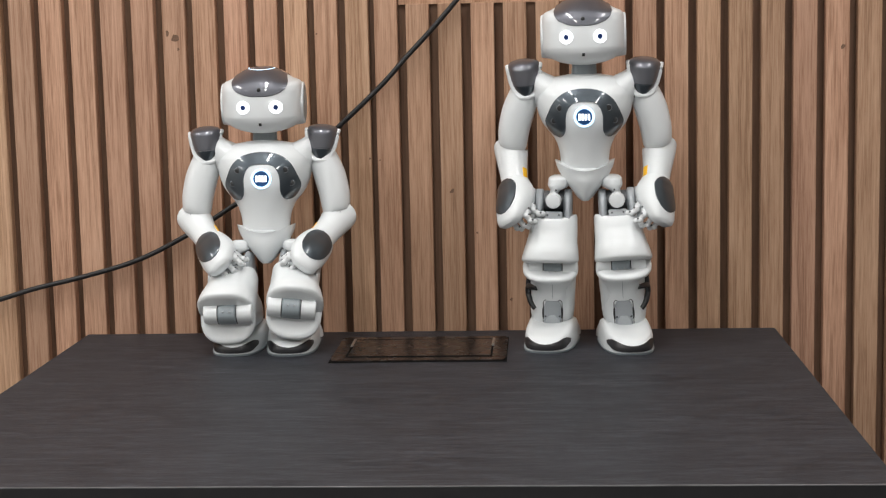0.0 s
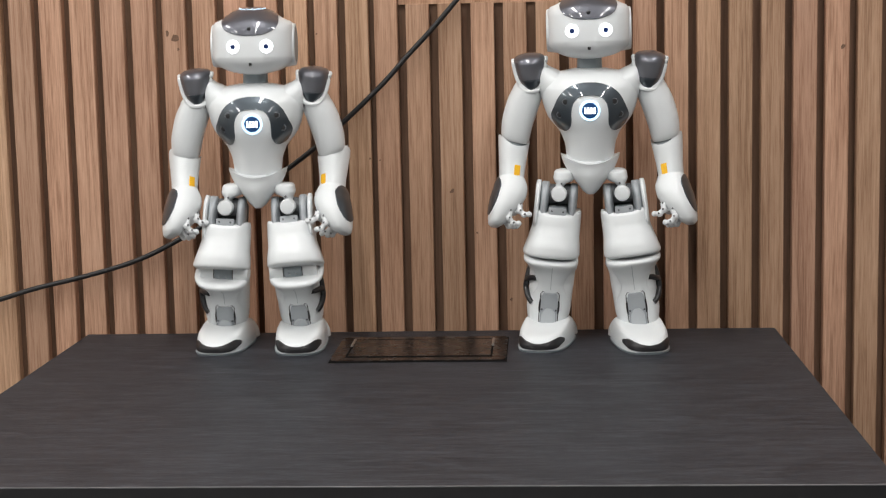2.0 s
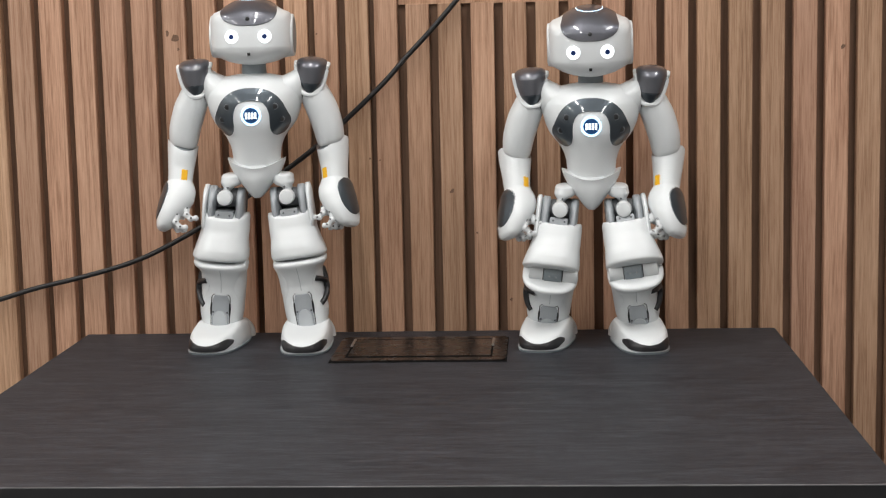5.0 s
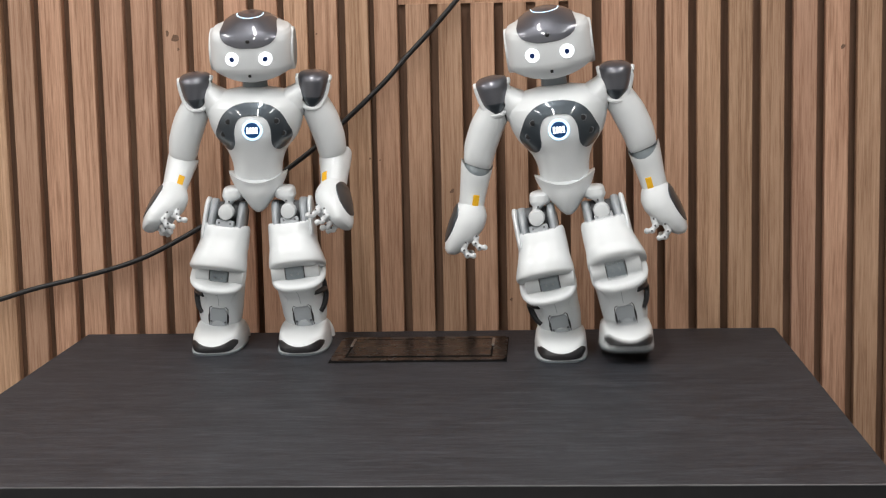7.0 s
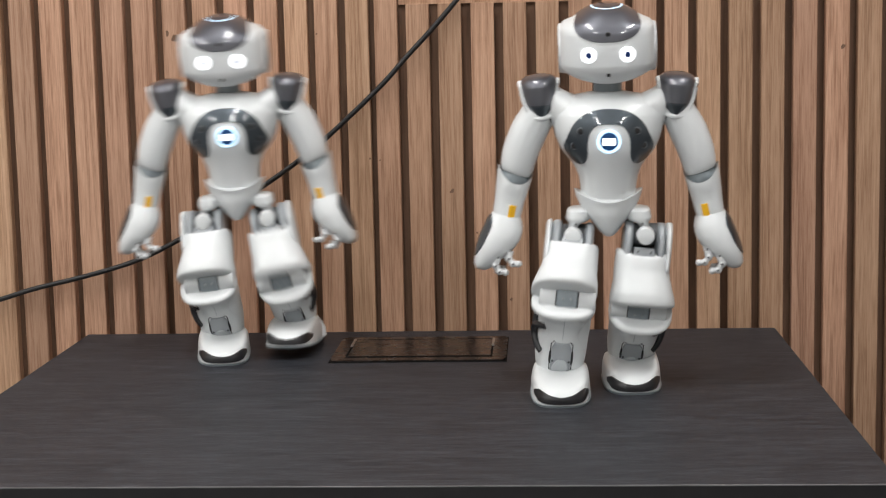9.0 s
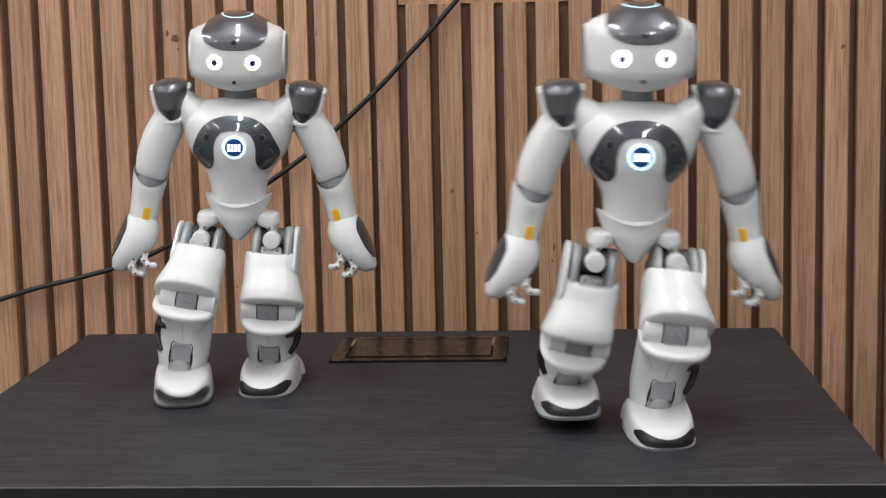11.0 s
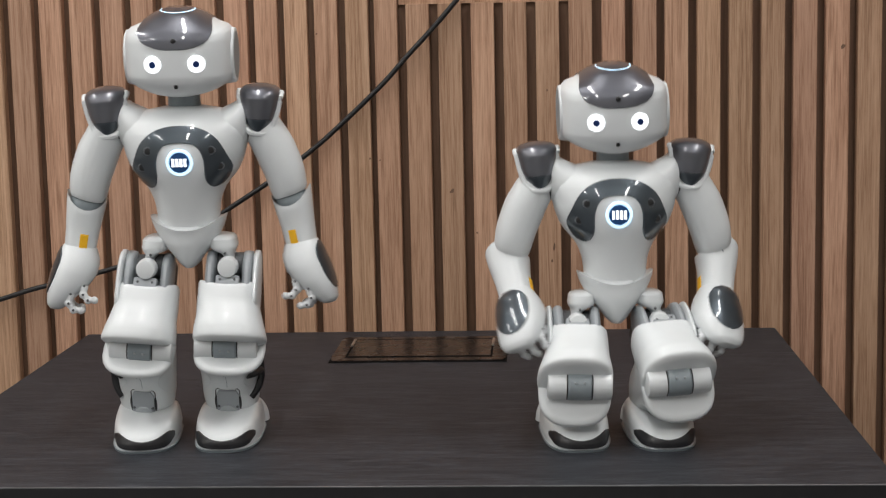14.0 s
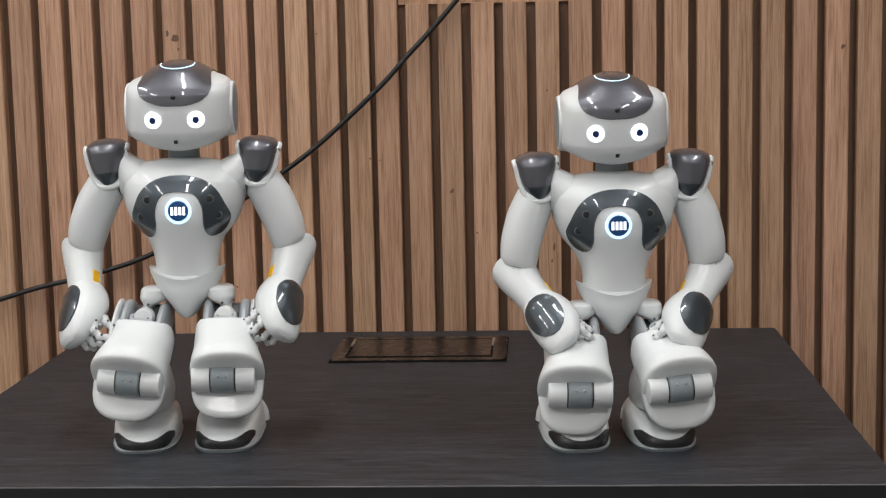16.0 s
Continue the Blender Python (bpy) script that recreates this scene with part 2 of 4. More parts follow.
def ceiling_lights():
    first = None
    for x, y in LIGHT_ROWS:
        m = pose(x, y, 2.7)
        if first is None:
            first = tagged(new("ceiling_light"), "white linear ceiling lamp with lit diffuser", "lamp", "linear lamps on the ceiling")
            part("lamp_body", box(bmesh.new(), -0.05, 0.05, -0.6, 0.6, -0.05, 0, 0.004), LAMP_BODY, first)
            part("diffuser", box(bmesh.new(), -0.04, 0.04, -0.59, 0.59, -0.058, -0.051, 0.002), DIFFUSER, first, "lit white diffuser")
            first.matrix_basis = m
        else:
            copy_thing(first, m)
        d = bpy.data.lights.new("lamp_light", "AREA")
        d.shape, d.size, d.size_y, d.energy, d.color = "RECTANGLE", 0.08, 1.18, LIGHT_POWER, (1.0, 0.985, 0.975)
        o = new("lamp_light", d)
        o.matrix_basis = pose(x, y, 2.636)


# ---- wall of slats ----
PITCH, GAP, FIRST = 0.05348, 0.0142, -0.6748
# the slats beside the joint between two panels stand off the even spacing
LEAN = {8: -0.001, 9: -0.003, 10: -0.005, 11: -0.006, 12: -0.0093, 13: -0.0093, 14: -0.0078, 15: -0.0062, 16: -0.005, 17: -0.0035, 18: -0.001, 19: 0.001}


def slat_wall():
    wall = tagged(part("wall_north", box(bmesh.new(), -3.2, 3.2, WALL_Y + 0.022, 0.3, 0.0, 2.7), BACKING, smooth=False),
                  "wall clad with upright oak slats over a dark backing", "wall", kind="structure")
    width = PITCH - GAP
    full = mesh_of(box(bmesh.new(), -width / 2, width / 2, 0, 0.0215, 0.0, 2.69, 0.0012, 1), "slat", OAK, False)
    low = mesh_of(box(bmesh.new(), -width / 2, width / 2, 0, 0.0215, 0.0, SEAM, 0.0012, 1), "slat_below", OAK, False)
    for i in range(-14, 40):
        x = FIRST + i * PITCH - width / 2 + LEAN.get(i, 0.0)
        ob = new("slat", low if 12 < i < 18 else full)
        ob.parent = wall
        ob.location = (x + random.uniform(-0.0005, 0.0005), WALL_Y + random.uniform(-0.0006, 0.0006), 0)
    # oak knots and short cracks
    for x, z, w, h, tilt in ((-0.425, 1.245, 0.0098, 0.0121, 20), (-0.438, 1.253, 0.0038, 0.0106, 0), (-0.42, 1.226, 0.003, 0.0045, 0), (0.045, 0.975, 0.0045, 0.0068, 35), (0.144, 0.785, 0.0038, 0.0045, 0), (0.705, 1.208, 0.0068, 0.0053, -40), (-0.095, 1.033, 0.0023, 0.0038, 0), (-0.078, 1.03, 0.0023, 0.0023, 0), (-0.334, 0.813, 0.0045, 0.0023, 30), (0.219, 0.876, 0.003, 0.0121, 10), (0.215, 0.852, 0.0023, 0.0053, 0), (0.618, 1.259, 0.0023, 0.0023, 0), (0.512, 0.623, 0.0023, 0.0023, 0), (0.21, 1.144, 0.0023, 0.003, 0), (0.087, 0.902, 0.003, 0.0023, 0), (-0.181, 1.247, 0.0023, 0.003, 0)):
        bm = bmesh.new()
        ring = [bm.verts.new((0.62 * w * (1 + 0.25 * math.sin(3 * a + x * 40)) * math.cos(a), -0.0006, 0.6 * h * (1 + 0.2 * math.cos(2 * a + z * 30)) * math.sin(a))) for a in [2 * math.pi * k / 14 for k in range(14)]]
        back = [bm.verts.new((v.co.x, 0.002, v.co.z)) for v in ring]
        bm.faces.new(ring)
        for k in range(14):
            bm.faces.new((ring[k], ring[(k + 1) % 14], back[(k + 1) % 14], back[k]))
        part("knot", bm, KNOT, wall, "dark knot in the oak", pose(x, WALL_Y, z, 0, tilt, 0), False)
    x0, x1 = FIRST + 12 * PITCH + LEAN[12] + 0.001, FIRST + 18 * PITCH + LEAN[18] - width - 0.001
    part("top_board", box(bmesh.new(), x0, x1, WALL_Y + 0.015, WALL_Y + 0.0215, SEAM - 0.001, 2.69), OAK, wall, "flat oak board above the shorter slats", smooth=False)
    return wall


SEAM = 1.2943


# ---- table ----
TW, TD = 1.1761, 0.9430


def table():
    t = tagged(new("table"), "black woodgrain laminate conference table with straight edges", "table")
    part("tabletop", box(bmesh.new(), -TW / 2, TW / 2, -TD, 0, TABLE - 0.03, TABLE, 0.0008, 1), LAMINATE, t, smooth=False)
    part("edge_band", box(bmesh.new(), -TW / 2 - 0.001, TW / 2 + 0.001, -TD - 0.0016, -TD - 0.0001, TABLE - 0.0305, TABLE - 0.0012), EDGE, t, "black edge band", smooth=False)
    # thin strip, paler than the edge band and uneven in tone
    part("edge_line", box(bmesh.new(), -TW / 2, TW / 2, -TD - 0.0018, -TD + 0.0006, TABLE - 0.0014, TABLE + 0.0003, 0.0003, 1), EDGE_PALE, t, "pale line along the upper edge", smooth=False)
    part("panel", box(bmesh.new(), -TW / 2 + 0.03, TW / 2 - 0.03, -TD + 0.02, -TD + 0.04, 0.08, TABLE - 0.03), EDGE, t, "black front panel", smooth=False)
    for x in (-TW / 2 + 0.06, TW / 2 - 0.06):
        for y in (-TD + 0.08, -0.08):
            part("leg", box(bmesh.new(), x - 0.025, x + 0.025, y - 0.025, y + 0.025, 0, TABLE - 0.03, 0.003), EDGE, t, smooth=False)
    return t


def socket_flap():
    """Cable outlet let into the table top: a frame, a hinged lid and a bright pin."""
    f = tagged(new("table_outlet"), "black metal cable outlet with closed lid in table", "outlet")
    f.location = (0.0022, -0.1610, TABLE)
    w, d = 0.1374, 0.0962
    b, g = 0.022, 0.0032
    bm = bmesh.new()
    box(bm, -w, w, -d, -d + b, 0.0002, 0.0026)
    box(bm, -w, w, d - b, d, 0.0002, 0.0026)
    box(bm, -w, -w + b, -d + b, d - b, 0.0002, 0.0026)
    box(bm, w - b, w, -d + b, d - b, 0.0002, 0.0026)
    for v in bm.verts:
        if abs(abs(v.co.x) - w) < 1e-6 and abs(abs(v.co.y) - d) < 1e-6:
            v.co.x -= math.copysign(0.004, v.co.x)
    part("frame", bm, FLAP, f, smooth=False)
    # black sheet under the frame stands in for its thin shadow line
    part("gasket", box(bmesh.new(), -w - 0.0012, w + 0.0012, -d - 0.005, d + 0.001, -0.001, 0.0008), GAP_SHADE, f, "thin shadow line round the frame, as a black sheet", smooth=False)
    # flush black strips fill the lid's open gap, in place of its shade
    bm = bmesh.new()
    box(bm, -w + b, w - b, -d + b, -d + b + 0.010, 0.0008, 0.0030)
    box(bm, -w + b, w - b, d - b - 0.003, d - b, 0.0008, 0.0030)
    for q in (-w + b, w - b - g):
        box(bm, q, q + g, -d + b + 0.010, d - b - 0.003, 0.0008, 0.0030)
    part("seal", bm, GAP_SHADE, f, "black strips as shade in the gap round the lid", smooth=False)
    part("lid", box(bmesh.new(), -w + b + g, w - b - g, -d + b + 0.010, d - b - 0.003, 0.0008, 0.0028), FLAP, f, "flat black lid", smooth=False)
    for s in (-1, 1):
        part("pin", cyl(bmesh.new(), (s * (w - b - 0.001), d - b - 0.062, 0.0040), (s * (w - b - 0.001), d - b - 0.008, 0.0040), 0.0021), CHROME, f, "bright metal hinge pin")


def cable():
    pts = [(-0.812, 0.03, 0.781), (-0.75, 0.03, 0.798), (-0.689, 0.03, 0.816), (-0.598, 0.03, 0.837), (-0.507, 0.03, 0.863), (-0.416, 0.03, 0.906), (-0.325, 0.03, 0.961), (-0.244, 0.03, 1.013), (-0.184, 0.03, 1.057), (-0.125, 0.03, 1.108), (-0.065, 0.03, 1.164), (-0.026, 0.03, 1.206), (0.023, 0.03, 1.257), (0.064, 0.03, 1.303), (0.11, 0.03, 1.354), (0.177, 0.03, 1.426)]
    fine = [Vector((x, y, z)) for t in range(0, 121) for x, y, z in [glide([(i / (len(pts) - 1), *q) for i, q in enumerate(pts)], t / 120)]]
    ob = part("cable", tube(bmesh.new(), fine, 0.0044, 10), CABLE)
    tagged(ob, "thick black cable hanging across the slatted wall", "cable")


# ---- robot ----
HIP, SHOULDER, NECK = Vector((0.05, -0.005, -0.0815)), Vector((0.0915, 0.0, 0.098)), Vector((0, 0, 0.1310))
THIGH, SHIN, ANKLE, UPPER = 0.0995, 0.1030, 0.045, 0.113
TORSO = Form([(-0.052, 0, 0, 0.036, 0.034, 0.045, 2.2), (-0.03, 0, 0, 0.0375, 0.040, 0.05, 2.2), (-0.005, 0, 0, 0.0400, 0.046, 0.052, 2.2), (0.015, 0, 0, 0.0470, 0.052, 0.056, 2.2),
              (0.04, 0, 0, 0.066, 0.060, 0.06, 2.2), (0.062, 0, 0, 0.0745, 0.062, 0.06, 2.3), (0.085, 0, 0, 0.078, 0.057, 0.058, 2.4), (0.098, 0, 0, 0.0755, 0.049, 0.052, 2.4),
              (0.107, 0, 0, 0.066, 0.040, 0.044, 2.3), (0.113, 0, 0, 0.048, 0.031, 0.034, 2.2), (0.117, 0, 0, 0.026, 0.022, 0.024, 2.0)])
PELVIS = Form([(-0.083, 0, -0.012, 0.006, 0.012, 0.03, 2), (-0.078, 0, -0.01, 0.012, 0.020, 0.035, 2), (-0.066, 0, -0.008, 0.021, 0.029, 0.042, 2), (-0.052, 0, -0.004, 0.034, 0.038, 0.048, 2.1),
               (-0.038, 0, 0, 0.046, 0.044, 0.052, 2.1), (-0.034, 0, 0, 0.0475, 0.0455, 0.053, 2.1)])
HEAD = Form([(0.001, 0, -0.006, 0.012, 0.018, 0.014, 2), (0.0025, 0, -0.005, 0.024, 0.034, 0.026, 2), (0.007, 0, -0.002, 0.041, 0.048, 0.04, 2.2), (0.014, 0, 0, 0.0550, 0.056, 0.052, 2.4),
             (0.021, 0, 0, 0.0630, 0.060, 0.057, 2.6), (0.03, 0, 0, 0.0655, 0.062, 0.06, 2.8), (0.05, 0, 0, 0.0660, 0.062, 0.061, 2.8), (0.07, 0, 0, 0.0655, 0.060, 0.06, 2.8),
             (0.078, 0, 0, 0.0640, 0.0572, 0.057, 2.7), (0.0838, 0, 0, 0.0600, 0.0535, 0.054, 2.5), (0.0880, 0, 0, 0.0500, 0.0495, 0.050, 2.4), (0.0935, 0, 0, 0.0405, 0.0435, 0.045, 2.3), (0.100, 0, 0, 0.0300, 0.034, 0.036, 2.2), (0.106, 0, 0, 0.014, 0.017, 0.019, 2)])


PLATE_OUTER = [(0, 0, 0.096), (0.05, 0.0096, 0.0957), (0.16, 0.030, 0.0905), (0.32, 0.047, 0.077), (0.5, 0.056, 0.060), (0.66, 0.0615, 0.045), (0.8, 0.056, 0.032), (0.92, 0.046, 0.022), (1, 0.039, 0.0195)]
PLATE_INNER = [(0, 0, 0.075), (0.05, 0.0052, 0.0749), (0.16, 0.016, 0.073), (0.32, 0.025, 0.064), (0.5, 0.0285, 0.050), (0.66, 0.0285, 0.036), (0.8, 0.030, 0.027), (0.92, 0.034, 0.021), (1, 0.038, 0.0195)]


def horseshoe(s, r):
    """The dark chest plate's outline in x and z: s runs from one lobe over the top to the other, r from inner to outer edge."""
    u = abs(2 * s - 1)
    x0, z0 = glide(PLATE_INNER, u)
    x1, z1 = glide(PLATE_OUTER, u)
    return math.copysign(x0 + (x1 - x0) * r, s - 0.5), z0 + (z1 - z0) * r


def build_torso(root):
    t = part("torso", TORSO.mesh(32, 22), WHITE, root)
    bm = PELVIS.mesh(28, 12, z_of=lambda q: Vector((q.x, q.y, q.z + 0.016 * (abs(q.x) / 0.0475) ** 1.8 * max(0, (q.z + 0.06) / 0.026))) if q.z > -0.06 else q)
    part("pelvis_cover", bm, WHITE, t)
    pts = [[TORSO.front(*horseshoe(i / 40, j / 8)) for j in range(9)] for i in range(41)]
    plate = patch(pts, 0.0016, core=lambda q: Vector((0, 0.03, q.z)))
    part("chest_plate", plate, SHELL_DARK, t, "glossy charcoal chest plate")
    for x, z in ((-0.038, 0.066), (0.038, 0.066), (-0.047, 0.046), (0.047, 0.046)):
        q = TORSO.front(x, z)
        part("sensor_ring", cyl(bmesh.new(), q + Vector((0, 0.002, 0)), q + Vector((0, -0.0021, 0)), 0.0054, n=16, bevel=0.0006), GREY_RING, t, "smoked sensor ring")
        part("sensor", cyl(bmesh.new(), q + Vector((0, 0.002, 0)), q + Vector((0, -0.0026, 0)), 0.0042, n=14, bevel=0.0008), BLACK, t, "small round black sensor")
    part("button_ring", disc_on(TORSO, 0, 0.052, 0.0165, 0.0165, 0.0022, 3, 28, 0.72), LED_BLUE, t, "glowing pale ring round the button")
    part("button", disc_on(TORSO, 0, 0.052, 0.0128, 0.0128, 0.003, 4, 26), BLUE, t, "round blue chest button")
    bm = bmesh.new()
    y = TORSO.front(0, 0.052).y - 0.0034
    for x in (-0.0072, -0.0024, 0.0024, 0.0072):
        box(bm, x - 0.0016, x + 0.0016, y, y + 0.002, 0.047, 0.057)
    part("emblem", bm, LED, t, "plain white bars on the button", smooth=False)
    part("neck", cyl(bmesh.new(), (0, 0.002, 0.112), (0, 0.002, 0.146), 0.0205, 0.019, 22, 0.001), GREY, t, "grey plastic neck")
    for s in (-1, 1):
        bm = bmesh.new()
        cyl(bm, (s * 0.055, 0, 0.091), (s * 0.092, 0, 0.091), 0.022, 0.02, 18)
        part("shoulder_joint", bm, DARK_GREY, t)
        # the collar that rises from the chest to the shield
        f = Form([(0.026, -s * 0.078, 0.002, 0.026, 0.048, 0.046, 2.2), (0.045, -s * 0.0835, 0.002, 0.0292, 0.045, 0.044, 2.2), (0.060, -s * 0.0885, 0.002, 0.0310, 0.039, 0.040, 2.2),
                  (0.070, -s * 0.0945, 0.002, 0.0310, 0.034, 0.036, 2.2), (0.078, -s * 0.099, 0.002, 0.0285, 0.029, 0.032, 2.2)])
        part("shoulder_cover", f.mesh(28, 12), WHITE, t, at=pose(0, 0, 0, 0, s * 90, 0))
        build_shoulder(t, s)
    return t


def build_shoulder(body, s):
    """Charcoal shield with a white rim, over the shoulder; it stays upright as the arm swings out."""
    high, low, wide = 0.0325, -0.0160, 0.0262

    def half(z):
        k = (high - z) / (high - low)
        return wide * (1 - 0.20 * k) * max(0.0, 1 - max(0.0, k) ** 2.9) ** 0.38

    tip = Form([(z, 0, 0, max(0.004, half(z)), 0.027 + 0.008 * min(1, (z - low) / 0.016), 0.026, 2.3) for z in [low + 0.0175 * k / 8 for k in range(9)]])
    top = Form([(z, 0, 0, half(z), 0.0352, 0.030, 2.4) for z in (low + 0.0178, 0.008, 0.014, 0.020, 0.026)]
               + [(0.0315, 0, 0, 0.0260, 0.0330, 0.031, 2.4), (0.0365, 0, 0, 0.0238, 0.0285, 0.028, 2.3), (0.0402, 0, 0, 0.0185, 0.0215, 0.022, 2.2), (0.0424, 0, 0, 0.0105, 0.013, 0.014, 2.1), (0.0432, 0, 0, 0.004, 0.005, 0.006, 2)])
    at = pose(s * (SHOULDER.x + 0.0015), 0, SHOULDER.z + 0.0022, 3, s * 4, 0)
    part("shoulder_shield", top.mesh(32, 16), SHELL, body, "glossy charcoal shoulder shield", at)
    part("shield_tip", tip.mesh(32, 10), SHELL_DARK, body, "slate blue lower tip of the shield", at)
    rim = []
    for k in range(49):
        a = math.pi * (1.0 + k / 48)
        c, d = math.cos(a), math.sin(a)
        fall = abs(d) ** 0.75
        z = high + 0.001 - (high + 0.002 - low) * fall
        x = math.copysign(abs(c) ** 0.6, c) * (wide - 0.0008) * (1 - 0.20 * fall)
        rim.append(Vector((x, -0.0255 + 0.011 * abs(c) ** 1.5, z)))
    rim[0] += Vector((-0.0005, 0.011, -0.0005))
    rim[-1] += Vector((0.0005, 0.011, -0.0005))
    part("rim", tube(bmesh.new(), rim, 0.0038, 8), WHITE, body, "white shield rim", at)


def build_upper_arm(root, s):
    f = Form([(-0.0995, s * 0.004, 0.0, 0.0212, 0.023, 0.023, 2.2), (-0.0945, s * 0.0047, 0, 0.0230, 0.0255, 0.0255, 2.2), (-0.07, s * 0.0068, 0, 0.0252, 0.0285, 0.0285, 2.2), (-0.04, s * 0.0055, 0, 0.0260, 0.029, 0.029, 2.2),
              (-0.015, s * 0.002, 0, 0.0245, 0.028, 0.028, 2.1), (0.005, 0, 0, 0.02, 0.024, 0.024, 2)])
    a = part("upper_arm", f.mesh(24, 14), WHITE, root)
    bm = bmesh.new()
    ball(bm, (s * 0.003, 0, -0.109), 0.0212, 0.0228, 0.0215)
    part("elbow_joint", bm, GREY, a, "grey plastic elbow joint")
    return a


def knuckles(base, s, bend, spread, length):
    """The joints of a finger that curls inwards."""
    p, a, out = Vector(base), bend, [Vector(base)]
    for l in (length, length * 0.85, length * 0.75):
        p = p + Vector((-s * math.sin(a), spread, -math.cos(a))).normalized() * l
        out.append(p)
        a += 0.85
    return out


def finger(name, parent, *how):
    """Three slim segments with round joints, and the dark pins through them."""
    q = knuckles(*how)
    bm = bmesh.new()
    for k in range(3):
        cyl(bm, q[k], q[k + 1], 0.0053 - 0.0004 * k, 0.0042 - 0.0004 * k, 10, 0.0008)
        ball(bm, q[k + 1], 0.0056 - 0.0004 * k, u=10, v=6)
    ob = part(name, bm, WHITE_MATT, parent)
    bm = bmesh.new()
    for k in range(3):
        cyl(bm, q[k] + Vector((0, -0.0060, 0)), q[k] + Vector((0, 0.0060, 0)), 0.0016, n=8)
    part("knuckle_pins", bm, DARK_GREY, parent, "dark pins in the finger joints")
    return ob


def build_forearm(root, s):
    f = Form([(-0.052, 0, 0, 0.0195, 0.021, 0.021, 2.3), (-0.03, 0, 0, 0.0208, 0.0222, 0.0222, 2.3), (-0.012, 0, 0, 0.0228, 0.0245, 0.0245, 2.3), (0.004, 0, 0, 0.0248, 0.0262, 0.0262, 2.3), (0.010, 0, 0, 0.0252, 0.0262, 0.0262, 2.3)])
    bm = f.mesh(24, 10, cap=(True, False), z_of=lambda q: Vector((q.x, q.y, q.z + (0.002 * s * q.x / 0.025 + 0.008 * (q.x / 0.025) ** 2 - 0.013 * max(0, -q.y / 0.027) ** 1.5) * max(0, (q.z + 0.02) / 0.03))))
    a = part("forearm", bm, WHITE, root)
    h = Form([(-0.131, s * 0.0205, 0.002, 0.007, 0.012, 0.014, 2.2), (-0.127, s * 0.0195, 0.002, 0.0115, 0.019, 0.021, 2.3), (-0.114, s * 0.0150, 0.001, 0.0178, 0.026, 0.027, 2.3), (-0.097, s * 0.0080, 0, 0.0245, 0.030, 0.030, 2.3), (-0.080, s * 0.0025, 0, 0.0275, 0.031, 0.03, 2.3),
              (-0.064, 0, 0, 0.0262, 0.028, 0.028, 2.3), (-0.053, 0, 0, 0.0225, 0.0235, 0.0235, 2.3), (-0.049, 0, 0, 0.0205, 0.022, 0.022, 2.3)])
    part("hand_shell", h.mesh(24, 12), WHITE, a)
    pts = []
    for i in range(27):
        z = -0.114 + 0.063 * i / 26
        wv = (0.0225 + 0.0030 * i / 26) * max(0.02, 1 - abs((i - 13) / 13.05) ** 2.4) ** 0.5
        pts.append([h.side(0.001 + wv * (j - 5) / 5, z, s) for j in range(11)])
    part("hand_pad", patch(pts, 0.0014, core=lambda q: Vector((0, 0, q.z))), SHELL_DARK, a, "glossy charcoal pad on the back of the hand")
    pts = [[f.front(-s * 0.004 + (j - 2) * 0.0026, -0.032 - 0.0215 * i / 4) + Vector((0, -0.0004, 0)) for j in range(5)] for i in range(5)]
    part("tape", patch(pts, 0.0006, core=lambda q: Vector((0, 0, q.z))), TAPE, a, "strip of yellow tape")
    part("palm", box(bmesh.new(), min(0, -s * 0.018), max(0, -s * 0.014), -0.018, 0.016, -0.109, -0.086, 0.004), WHITE_MATT, a)
    for y, l in ((-0.016, 0.0112), (0.0, 0.0118), (0.014, 0.0108)):
        finger("finger", a, (s * 0.003, y - 0.004, -0.108), s, -0.10, -0.05, l * 1.08)
    finger("thumb", a, (-s * 0.012, -0.02, -0.096), s, 0.0, -0.25, 0.0110)
    return a


